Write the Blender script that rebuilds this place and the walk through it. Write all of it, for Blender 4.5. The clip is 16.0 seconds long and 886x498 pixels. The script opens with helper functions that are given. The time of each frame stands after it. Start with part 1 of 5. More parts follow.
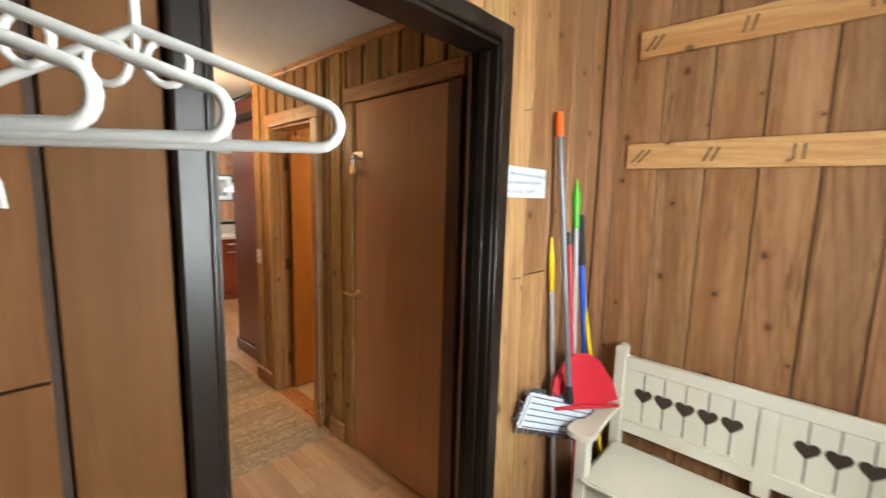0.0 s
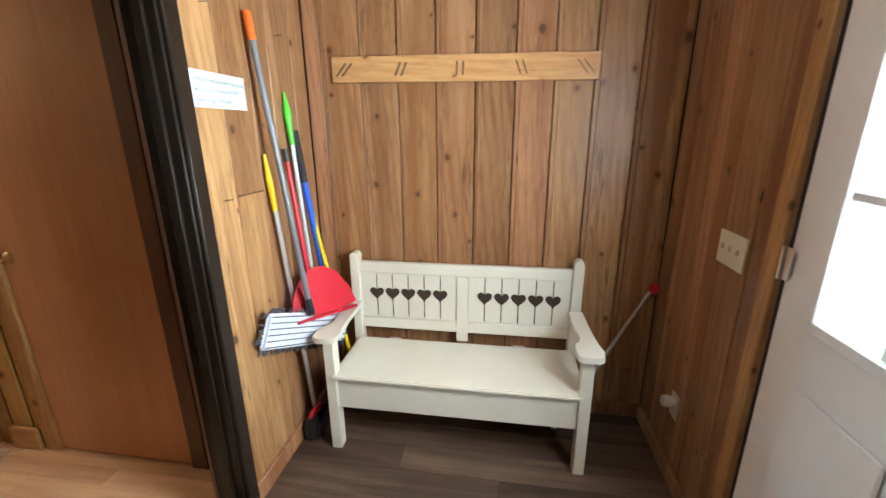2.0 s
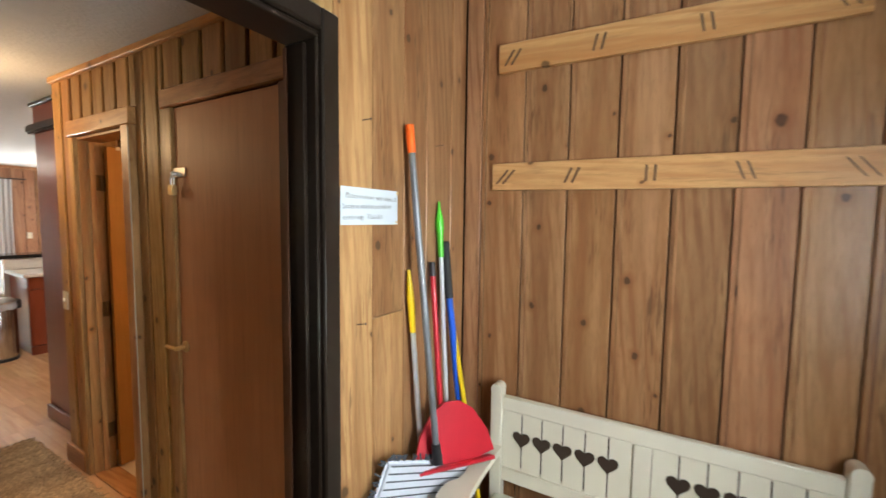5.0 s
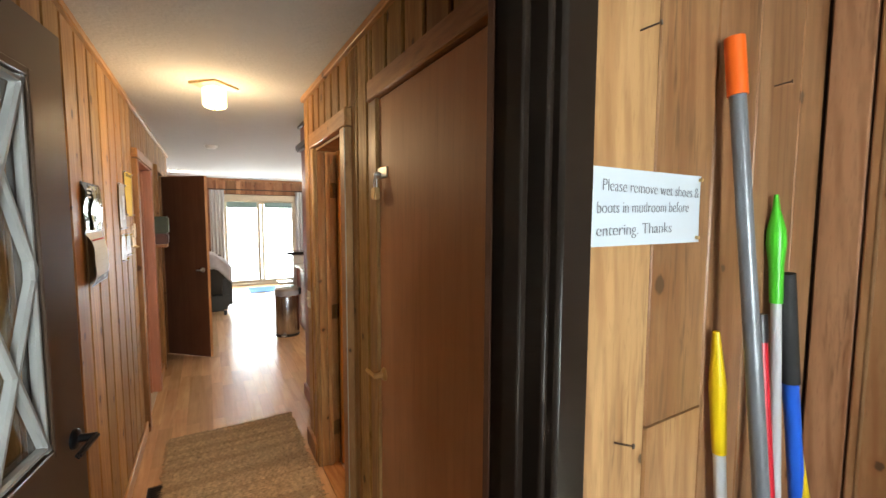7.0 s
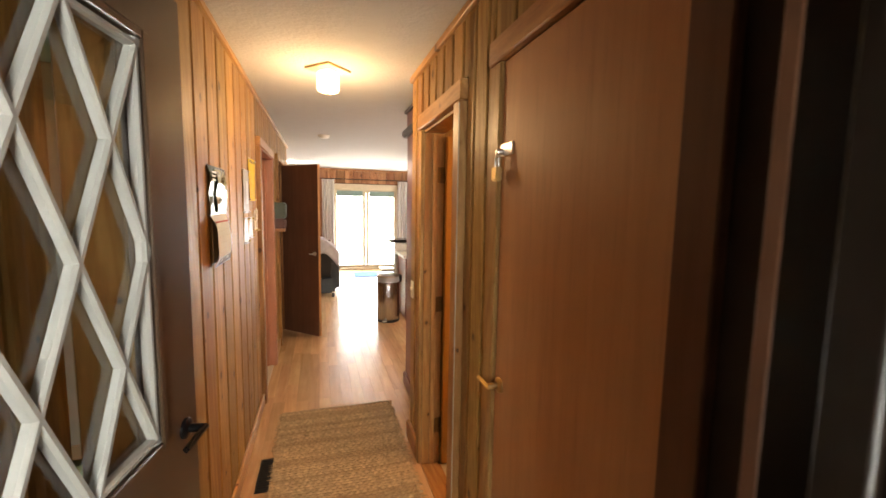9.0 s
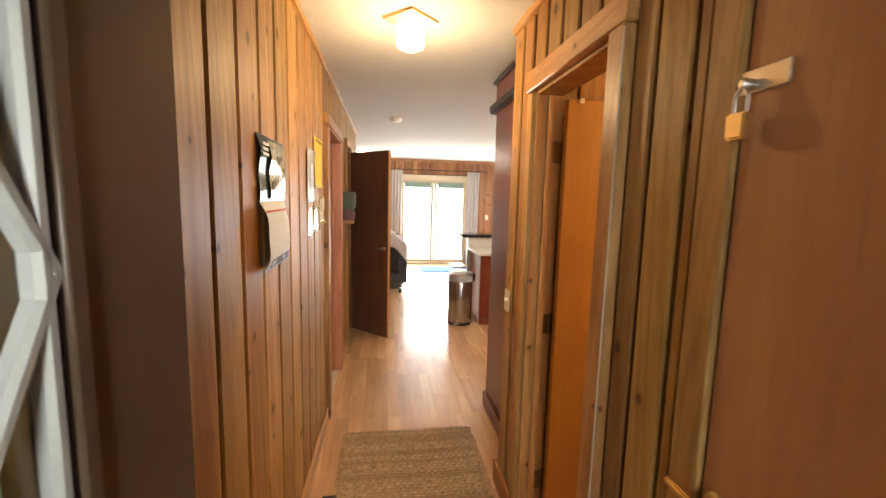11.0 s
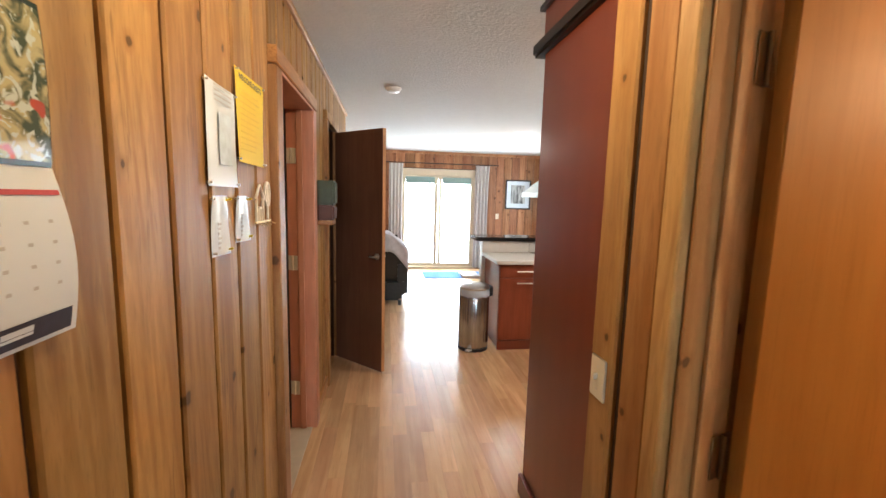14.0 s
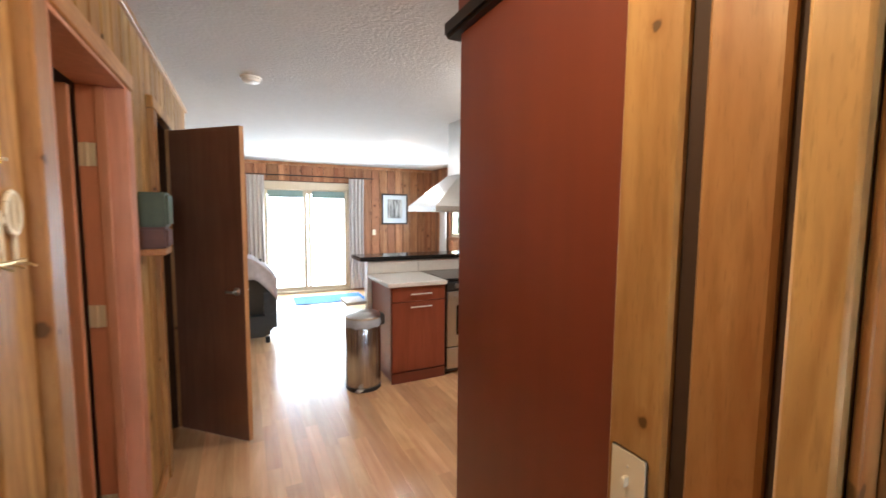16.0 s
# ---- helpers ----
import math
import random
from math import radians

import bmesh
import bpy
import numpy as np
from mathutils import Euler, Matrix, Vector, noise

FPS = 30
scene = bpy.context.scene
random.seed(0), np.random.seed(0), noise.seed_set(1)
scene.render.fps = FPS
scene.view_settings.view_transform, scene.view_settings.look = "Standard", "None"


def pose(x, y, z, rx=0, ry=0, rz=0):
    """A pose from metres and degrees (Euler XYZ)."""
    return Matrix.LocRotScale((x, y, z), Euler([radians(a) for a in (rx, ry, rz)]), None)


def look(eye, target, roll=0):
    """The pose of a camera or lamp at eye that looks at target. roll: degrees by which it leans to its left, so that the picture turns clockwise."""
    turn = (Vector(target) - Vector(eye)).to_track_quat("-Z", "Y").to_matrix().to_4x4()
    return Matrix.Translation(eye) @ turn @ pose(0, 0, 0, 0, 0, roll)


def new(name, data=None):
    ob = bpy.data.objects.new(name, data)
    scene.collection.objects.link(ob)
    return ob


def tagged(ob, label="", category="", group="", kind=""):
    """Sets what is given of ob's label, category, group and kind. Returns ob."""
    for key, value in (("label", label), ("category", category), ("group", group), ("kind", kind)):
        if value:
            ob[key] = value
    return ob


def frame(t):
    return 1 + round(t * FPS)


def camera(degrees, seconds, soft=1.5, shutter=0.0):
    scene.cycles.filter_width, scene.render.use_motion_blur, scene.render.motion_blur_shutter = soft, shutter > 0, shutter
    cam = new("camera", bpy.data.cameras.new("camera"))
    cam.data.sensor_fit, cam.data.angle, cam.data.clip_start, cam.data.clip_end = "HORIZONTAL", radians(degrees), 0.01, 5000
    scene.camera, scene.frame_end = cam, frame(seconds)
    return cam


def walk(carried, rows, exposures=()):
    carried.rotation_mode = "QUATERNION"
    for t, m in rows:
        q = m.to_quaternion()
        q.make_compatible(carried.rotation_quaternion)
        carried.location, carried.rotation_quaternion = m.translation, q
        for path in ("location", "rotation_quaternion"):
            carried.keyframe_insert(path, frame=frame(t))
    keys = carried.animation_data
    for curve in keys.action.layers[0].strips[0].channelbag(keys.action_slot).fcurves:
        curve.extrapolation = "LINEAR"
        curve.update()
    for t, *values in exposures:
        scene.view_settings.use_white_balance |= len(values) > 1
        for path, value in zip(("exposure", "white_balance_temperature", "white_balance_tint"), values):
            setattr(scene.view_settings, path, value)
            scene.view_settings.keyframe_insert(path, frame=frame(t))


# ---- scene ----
cam = camera(95.0, 16.0, shutter=0.3)
PATH = [
    (0, (0.647, 0.844, 1.542), (2.097, 2.198, 1.286), 1.5),
    (0.5, (0.641, 0.798, 1.527), (2.381, 1.743, 1.245), 0.9),
    (1, (0.664, 0.742, 1.51), (2.514, 1.409, 1.143), 0.4),
    (1.5, (0.68, 0.743, 1.481), (2.553, 1.261, 1.008), -0.7),
    (2, (0.665, 0.717, 1.468), (2.563, 1.01, 0.911), -0.4),
    (2.5, (0.648, 0.713, 1.486), (2.568, 0.864, 0.946), -0.3),
    (3, (0.642, 0.692, 1.517), (2.601, 0.836, 1.143), -0.3),
    (5.5, (1.107, 0.98, 1.569), (2.672, 2.216, 1.42), 0.9),
    (6, (1.175, 1.152, 1.57), (2.559, 2.588, 1.42), 0.6),
    (6.5, (1.254, 1.255, 1.579), (2.468, 2.837, 1.432), 0.3),
    (7, (1.402, 1.294, 1.586), (2.405, 3.018, 1.433), 0.2),
    (7.5, (1.527, 1.315, 1.595), (2.412, 3.102, 1.438), 0.4),
    (8, (1.555, 1.348, 1.59), (2.335, 3.182, 1.422), 0.6),
    (8.5, (1.504, 1.421, 1.576), (2.194, 3.289, 1.392), 0.9),
    (9, (1.411, 1.544, 1.567), (1.991, 3.447, 1.364), 1.0),
    (9.5, (1.336, 1.648, 1.559), (1.832, 3.571, 1.322), 0.9),
    (12, (1.373, 2.489, 1.515), (1.602, 4.461, 1.273), 1.9),
    (12.5, (1.386, 2.659, 1.502), (1.628, 4.629, 1.253), 2.1),
    (13, (1.43, 2.846, 1.505), (1.653, 4.819, 1.26), 2.2),
    (13.5, (1.452, 3.004, 1.503), (1.674, 4.977, 1.267), 1.8),
    (14, (1.425, 3.136, 1.493), (1.703, 5.101, 1.246), 1.5),
    (14.5, (1.357, 3.302, 1.496), (1.744, 5.25, 1.253), 1.3),
    (15, (1.329, 3.424, 1.495), (1.832, 5.346, 1.26), 0.8),
    (15.5, (1.325, 3.545, 1.491), (1.952, 5.43, 1.262), 0.4),
    (16, (1.398, 3.635, 1.493), (2.279, 5.423, 1.328), 0.4),
]
walk(cam, [(t, look(eye, target, roll)) for t, eye, target, roll in PATH],
     [(0, 0.4, 6650, 11), (1.0, 0.42, 6250, 11), (2.5, 0.6, 6250, 11), (3.0, 0.45, 6250, 11), (5.5, 0.15, 6550, 10), (7.0, 0.05, 6500, 9),
      (8.5, 0.2, 7100, 12), (9.0, 0.36, 7700, 15), (9.5, 0.45, 7900, 15), (12.0, 0.45, 6450, 9), (14.0, 0.34, 5950, 8), (15.5, 0.28, 5750, 8), (16.0, 0.42, 5750, 8)])


# ---- light ----
def area_lamp(name, place, target, width, height, power, colour):
    data = bpy.data.lights.new(name, "AREA")
    data.shape, data.size, data.size_y, data.energy, data.color = "RECTANGLE", width, height, power, colour
    ob = new(name, data)
    ob.matrix_world = look(place, target)
    return ob


def point_lamp(name, place, power, colour, radius):
    data = bpy.data.lights.new(name, "POINT")
    data.energy, data.color, data.shadow_soft_size = power, colour, radius
    ob = new(name, data)
    ob.location = place
    return ob


sky = bpy.data.worlds.new("sky")
scene.world = sky
sky.use_nodes = True
sky_tex = sky.node_tree.nodes.new("ShaderNodeTexSky")
sky_tex.sky_type, sky_tex.sun_disc, sky_tex.sun_elevation, sky_tex.sun_rotation = "NISHITA", False, radians(50), radians(200)
sky.node_tree.links.new(sky_tex.outputs[0], sky.node_tree.nodes["Background"].inputs[0])
sky.node_tree.nodes["Background"].inputs[1].default_value = 0.15
sun = bpy.data.lights.new("sun", "SUN")
sun.energy, sun.angle, sun.color = 3.0, radians(0.5), (1, 0.96, 0.9)
new("sun", sun).matrix_world = look((0, 0, 0), (0.8, 0.0, -0.6))

DAY = (0.88, 0.975, 1.0)
area_lamp("daylight_sliding_door", (2.5, 11.86, 1.02), (2.5, 5, 1.02), 1.62, 1.9, 165, DAY)
area_lamp("daylight_side_window", (5.3, 10.1, 1.5), (0, 10.1, 1.5), 1.1, 0.85, 60, DAY)
area_lamp("daylight_entry_door", (1.405, -0.1, 1.48), (1.405, 3, 1.48), 0.6, 0.96, 47, DAY)
point_lamp("hall_bulb", (1.47, 4.136, 2.07), 16, (1.0, 0.70, 0.38), 0.06)
point_lamp("bathroom_bulb", (3.2, 3.2, 1.95), 26, (1.0, 0.70, 0.40), 0.06)
point_lamp("kitchen_ceiling_light", (3.35, 5.9, 2.25), 46, (1.0, 0.86, 0.70), 0.08)
point_lamp("living_downlight", (3.37, 9.0, 2.38), 18, (1.0, 0.9, 0.78), 0.05)
point_lamp("living_downlight", (0.92, 10.4, 2.38), 18, (1.0, 0.9, 0.78), 0.05)


# ---- materials ----
def mat(name):
    m = bpy.data.materials.new(name)
    m.use_nodes = True
    t = m.node_tree
    return m, t, t.nodes["Principled BSDF"]


def mixed(t, fac, a, b):
    n = t.nodes.new("ShaderNodeMix")
    n.data_type = "RGBA"
    for socket, v in ((n.inputs[0], fac), (n.inputs[6], a), (n.inputs[7], b)):
        if isinstance(v, bpy.types.NodeSocket):
            t.links.new(v, socket)
        else:
            socket.default_value = v if isinstance(v, float) else (*v, 1)
    return n.outputs[2]


def ramp(t, value, lo, hi):
    n = t.nodes.new("ShaderNodeMapRange")
    t.links.new(value, n.inputs[0])
    n.inputs[1].default_value, n.inputs[2].default_value = lo, hi
    return n.outputs[0]


def noise_at(t, vector, scale, detail=4.0, distortion=0.0):
    n = t.nodes.new("ShaderNodeTexNoise")
    n.inputs["Scale"].default_value, n.inputs["Detail"].default_value, n.inputs["Distortion"].default_value = scale, detail, distortion
    t.links.new(vector, n.inputs["Vector"])
    return n.outputs[0]


def bumped(t, bsdf, height, strength, distance=0.002):
    n = t.nodes.new("ShaderNodeBump")
    n.inputs["Strength"].default_value, n.inputs["Distance"].default_value = strength, distance
    t.links.new(height, n.inputs["Height"])
    t.links.new(n.outputs[0], bsdf.inputs["Normal"])


def shifted(t, stretch, island=False):
    """Object coordinates, stretched, with a shift of their own for each piece."""
    co = t.nodes.new("ShaderNodeTexCoord")
    if island:
        rnd = t.nodes.new("ShaderNodeNewGeometry").outputs["Random Per Island"]
    else:
        rnd = t.nodes.new("ShaderNodeObjectInfo").outputs["Random"]
    add = t.nodes.new("ShaderNodeVectorMath")
    add.operation = "MULTIPLY_ADD"
    comb = t.nodes.new("ShaderNodeCombineXYZ")
    for i in range(3):
        t.links.new(rnd, comb.inputs[i])
    t.links.new(comb.outputs[0], add.inputs[0])
    add.inputs[1].default_value = (17, 31, 23)
    t.links.new(co.outputs["Object"], add.inputs[2])
    mul = t.nodes.new("ShaderNodeVectorMath")
    mul.operation = "MULTIPLY"
    t.links.new(add.outputs[0], mul.inputs[0])
    mul.inputs[1].default_value = stretch
    return add.outputs[0], mul.outputs[0], rnd


def scaled_value(t, value, k):
    n = t.nodes.new("ShaderNodeMath")
    n.operation = "MULTIPLY"
    t.links.new(value, n.inputs[0])
    if isinstance(k, float):
        n.inputs[1].default_value = k
    else:
        t.links.new(k, n.inputs[1])
    return n.outputs[0]


def stretched(t, vector, stretch):
    n = t.nodes.new("ShaderNodeVectorMath")
    n.operation = "MULTIPLY"
    t.links.new(vector, n.inputs[0])
    n.inputs[1].default_value = stretch
    return n.outputs[0]


def along_axis(along, across, length):
    return {"z": (across, across, length), "y": (across, length, across), "x": (length, across, across)}[along]


def wood(name, light, dark, rough=0.4, along="z", knots=True, vary=0.35, island=False, grain=1.0, figure=0.6, gloss=0.3):
    """Sawn wood. knots: knotty pine with sapwood, streaks and knots; otherwise a quiet veneer or plank."""
    m, t, b = mat(name)
    plain_co, long_, rnd = shifted(t, along_axis(along, 15, 2.0 if knots else 1.0), island)
    deep = tuple(c * 0.5 for c in dark)
    red = (dark[0] * 0.88, dark[1] * 0.76, dark[2] * 0.65)
    g = noise_at(t, long_, 1.0 * grain, 6, 1.2)
    fine = noise_at(t, long_, 5.0 * grain, 3)
    pores = noise_at(t, long_, 16.0 * grain, 2)
    blotch = noise_at(t, plain_co, 3.0, 3)
    col = mixed(t, ramp(t, g, 0.1, 0.62) if knots else ramp(t, g, 0.32, 0.68), dark, light)
    if knots:
        mottle = noise_at(t, stretched(t, plain_co, along_axis(along, 26, 7)), 1.0, 6, 0.8)
        col = mixed(t, scaled_value(t, ramp(t, mottle, 0.45, 0.72), 0.55), col, dark)
        # broad bands of sapwood and heartwood along the board
        band = noise_at(t, stretched(t, plain_co, along_axis(along, 9, 0.45)), 1.0, 3, 0.6)
        col = mixed(t, scaled_value(t, ramp(t, band, 0.46, 0.66), 0.8), col, red)
        sap = noise_at(t, stretched(t, plain_co, along_axis(along, 7, 0.3)), 1.3, 2, 0.3)
        pale = tuple(min(1.0, c * k) for c, k in zip(light, (1.22, 1.3, 1.4)))
        col = mixed(t, scaled_value(t, ramp(t, sap, 0.54, 0.68), 0.75), col, pale)
        # short dark flecks, gathered in patches
        patch = ramp(t, noise_at(t, stretched(t, plain_co, along_axis(along, 8, 1.6)), 1.0, 2), 0.5, 0.66)
        fleck = ramp(t, noise_at(t, stretched(t, plain_co, along_axis(along, 90, 9)), 1.0, 3, 0.5), 0.5, 0.66)
        col = mixed(t, scaled_value(t, scaled_value(t, fleck, patch), figure), col, deep)
        col = mixed(t, scaled_value(t, ramp(t, fine, 0.5, 0.85), 0.4), col, deep)
        col = mixed(t, scaled_value(t, ramp(t, pores, 0.58, 0.95), 0.6), col, deep)
        # arched growth rings
        w = t.nodes.new("ShaderNodeTexWave")
        w.bands_direction = "DIAGONAL"
        w.inputs["Scale"].default_value, w.inputs["Distortion"].default_value = 16.0, 7.0
        w.inputs["Detail"].default_value, w.inputs["Detail Scale"].default_value = 2.0, 0.7
        t.links.new(stretched(t, plain_co, along_axis(along, 1.0, 0.09)), w.inputs["Vector"])
        rings = scaled_value(t, ramp(t, w.outputs["Fac"], 0.5, 1.0), ramp(t, blotch, 0.35, 0.65))
        col = mixed(t, scaled_value(t, rings, 0.7), col, red)
        # round knots of uneven size, a few on each board
        sep = t.nodes.new("ShaderNodeSeparateXYZ")
        wob = t.nodes.new("ShaderNodeTexNoise")
        wob.inputs["Scale"].default_value = 45.0
        t.links.new(plain_co, wob.inputs["Vector"])
        shift = t.nodes.new("ShaderNodeVectorMath")
        shift.operation = "MULTIPLY_ADD"
        t.links.new(wob.outputs["Color"], shift.inputs[0])
        shift.inputs[1].default_value = (0.012, 0.012, 0.012)
        t.links.new(plain_co, shift.inputs[2])
        t.links.new(shift.outputs[0], sep.inputs[0])
        one, two, length = {"z": (0, 1, 2), "y": (0, 2, 1), "x": (1, 2, 0)}[along]
        both = t.nodes.new("ShaderNodeMath")
        t.links.new(sep.outputs[one], both.inputs[0])
        t.links.new(sep.outputs[two], both.inputs[1])
        flat = t.nodes.new("ShaderNodeCombineXYZ")
        t.links.new(both.outputs[0], flat.inputs[0])
        t.links.new(scaled_value(t, sep.outputs[length], 0.8), flat.inputs[1])
        v = t.nodes.new("ShaderNodeTexVoronoi")
        v.voronoi_dimensions = "2D"
        v.inputs["Scale"].default_value = 4.2
        t.links.new(flat.outputs[0], v.inputs["Vector"])
        some = t.nodes.new("ShaderNodeSeparateColor")
        t.links.new(v.outputs["Color"], some.inputs[0])
        size = t.nodes.new("ShaderNodeMapRange")
        t.links.new(some.outputs[1], size.inputs[0])
        size.inputs[3].default_value, size.inputs[4].default_value = 0.75, 2.2
        dist = scaled_value(t, v.outputs["Distance"], size.outputs[0])
        keep = ramp(t, some.outputs[0], 0.18, 0.22)
        halo = scaled_value(t, ramp(t, dist, 0.15, 0.05), keep)
        col = mixed(t, scaled_value(t, halo, 0.7), col, red)
        core = scaled_value(t, ramp(t, dist, 0.062, 0.04), keep)
        col = mixed(t, scaled_value(t, core, 0.92), col, tuple(c * 0.3 for c in dark))
    else:
        col = mixed(t, ramp(t, fine, 0.55, 1.3), col, deep)
        col = mixed(t, ramp(t, pores, 0.6, 1.5), col, deep)
        col = mixed(t, ramp(t, blotch, 0.4, 1.1), col, tuple(c * 0.8 for c in dark))
    hsv = t.nodes.new("ShaderNodeHueSaturation")
    t.links.new(col, hsv.inputs["Color"])
    val = t.nodes.new("ShaderNodeMapRange")
    t.links.new(rnd, val.inputs[0])
    val.inputs[3].default_value, val.inputs[4].default_value = 1 - vary, 1 + vary
    t.links.new(val.outputs[0], hsv.inputs["Value"])
    other = t.nodes.new("ShaderNodeTexWhiteNoise")
    other.noise_dimensions = "1D"
    t.links.new(rnd, other.inputs["W"])
    hue = t.nodes.new("ShaderNodeMapRange")
    t.links.new(other.outputs["Value"], hue.inputs[0])
    swing = 0.006 if knots else 0.004
    hue.inputs[3].default_value, hue.inputs[4].default_value = 0.5 - swing, 0.5 + swing
    t.links.new(hue.outputs[0], hsv.inputs["Hue"])
    t.links.new(hsv.outputs[0], b.inputs["Base Color"])
    r = t.nodes.new("ShaderNodeMapRange")
    t.links.new(blotch, r.inputs[0])
    r.inputs[3].default_value, r.inputs[4].default_value = rough - 0.05, rough + 0.06
    t.links.new(r.outputs[0], b.inputs["Roughness"])
    b.inputs["Specular IOR Level"].default_value = gloss
    bumped(t, b, fine if knots else g, 0.3 if knots else 0.05, 0.001)
    return m


def plain(name, colour, rough=0.5, metal=0.0, spots=0.12, scale=14.0, bump=0.05, streak=None):
    m, t, b = mat(name)
    co = t.nodes.new("ShaderNodeTexCoord").outputs["Object"]
    if streak:
        mul = t.nodes.new("ShaderNodeVectorMath")
        mul.operation = "MULTIPLY"
        t.links.new(co, mul.inputs[0])
        mul.inputs[1].default_value = streak
        co = mul.outputs[0]
    n = noise_at(t, co, scale, 5)
    col = mixed(t, ramp(t, n, 0.3, 0.75), colour, tuple(c * (1 - spots) for c in colour))
    t.links.new(col, b.inputs["Base Color"])
    r = t.nodes.new("ShaderNodeMapRange")
    t.links.new(n, r.inputs[0])
    r.inputs[3].default_value, r.inputs[4].default_value = max(0.02, rough - 0.2 * spots), min(1, rough + 0.2 * spots)
    t.links.new(r.outputs[0], b.inputs["Roughness"])
    b.inputs["Metallic"].default_value = metal
    bumped(t, b, noise_at(t, co, scale * 4, 3), bump)
    return m


def glowing(name, colour, strength):
    m, t, b = mat(name)
    b.inputs["Base Color"].default_value = (0.9, 0.85, 0.75, 1)
    b.inputs["Emission Color"].default_value = (*colour, 1)
    b.inputs["Emission Strength"].default_value = strength
    return m


M_HALL = wood("hall_pine", (0.43, 0.25, 0.085), (0.27, 0.145, 0.046), 0.5, vary=0.2, gloss=0.22)
M_MUD = wood("mudroom_pine", (0.385, 0.197, 0.09), (0.25, 0.116, 0.052), 0.34, vary=0.2, figure=0.85)
M_SIGNWALL = wood("light_pine", (0.42, 0.245, 0.102), (0.29, 0.15, 0.058), 0.42, vary=0.06, figure=0.9)
M_LIVING = wood("living_pine", (0.40, 0.19, 0.09), (0.25, 0.112, 0.055), 0.45, vary=0.3)
M_TRIM = wood("trim_pine", (0.46, 0.265, 0.10), (0.32, 0.165, 0.058), 0.42, vary=0.1)
M_TRIM_Y = wood("trim_pine_along_y", (0.54, 0.29, 0.11), (0.38, 0.19, 0.07), 0.35, along="y", vary=0.1)
M_RACK = wood("rack_pine", (0.62, 0.36, 0.15), (0.50, 0.26, 0.10), 0.4, along="x", vary=0.05)
M_PINK = wood("pinkish_jamb", (0.66, 0.32, 0.20), (0.56, 0.26, 0.155), 0.35, knots=False, vary=0.08)
M_SLAB = wood("brown_door_veneer", (0.57, 0.285, 0.125), (0.51, 0.245, 0.102), 0.5, knots=False, vary=0.02, gloss=0.35)
M_SLAB_ORANGE = wood("orange_door_veneer", (0.54, 0.29, 0.078), (0.48, 0.245, 0.062), 0.5, knots=False, vary=0.02)
M_SLAB_DARK = wood("dark_door_veneer", (0.17, 0.075, 0.04), (0.13, 0.055, 0.03), 0.45, knots=False, vary=0.02)
M_PLY = wood("plywood_panel", (0.17, 0.067, 0.02), (0.125, 0.047, 0.014), 0.6, knots=False, vary=0.12, gloss=0.15)
M_FLOOR = wood("oak_laminate", (0.74, 0.47, 0.26), (0.58, 0.33, 0.165), 0.24, along="y", knots=False, vary=0.16, gloss=0.55)
M_FLOOR_REST = wood("oak_laminate_rest", (0.74, 0.47, 0.26), (0.60, 0.345, 0.175), 0.24, along="y", knots=False, vary=0.16, island=True, gloss=0.55)
M_MUDFLOOR = wood("dark_floor_plank", (0.15, 0.092, 0.06), (0.065, 0.038, 0.026), 0.45, along="y", knots=False, vary=0.35)
M_GAP = plain("dark_gap", (0.045, 0.022, 0.012), 0.8)
M_FLOORBASE = plain("plank_joint", (0.46, 0.28, 0.15), 0.6)
M_PLASTER = plain("textured_ceiling", (0.56, 0.56, 0.55), 0.9, spots=0.05, scale=14, bump=0.8)
for node in M_PLASTER.node_tree.nodes:
    if node.type == "BUMP":
        node.inputs["Distance"].default_value = 0.006
# unseen ceiling, paler than the hall's to throw more light on upper walls
M_MUDCEILING = plain("mudroom_ceiling_bounce", (0.80, 0.79, 0.76), 0.85, spots=0.05, scale=20, bump=0.4)
M_WALLPLAIN = plain("plain_wall", (0.45, 0.36, 0.27), 0.8)
M_BLACK = plain("dark_brown_gloss_paint", (0.017, 0.011, 0.0075), 0.3, spots=0.05, scale=3.0, bump=0.0)
M_BLACK.node_tree.nodes["Principled BSDF"].inputs["Specular IOR Level"].default_value = 0.25
M_STRIP = plain("weatherstrip", (0.55, 0.48, 0.38), 0.5)
M_CREAM = plain("cream_paint", (0.80, 0.75, 0.62), 0.35, spots=0.06, scale=6)
M_WHITE = plain("white_paint", (0.83, 0.85, 0.88), 0.4, spots=0.05, scale=5)
M_IVORY = plain("ivory_plastic", (0.78, 0.72, 0.58), 0.35, spots=0.03)
M_HANGER = plain("white_plastic", (0.82, 0.81, 0.77), 0.3, spots=0.04)
M_PAPER = plain("white_paper", (0.62, 0.68, 0.73), 0.7, spots=0.04, scale=4)
M_YELLOW = plain("yellow_paper", (0.88, 0.66, 0.02), 0.65, spots=0.06, scale=4)
M_SHEEN = plain("laminated_paper", (0.70, 0.77, 0.83), 0.2, spots=0.05, scale=4)
M_INK = plain("ink", (0.08, 0.08, 0.09), 0.7)
M_PENCIL = plain("thin_ink", (0.22, 0.23, 0.25), 0.7)
M_GREY_INK = plain("grey_ink", (0.45, 0.46, 0.48), 0.7)
M_BLUEPRINT = plain("pale_blue_print", (0.60, 0.70, 0.77), 0.6, spots=0.3, scale=25)
M_REDPRINT = plain("red_print", (0.45, 0.05, 0.06), 0.6)
M_NAVY = plain("navy_print", (0.02, 0.025, 0.06), 0.35, spots=0.4, scale=40)
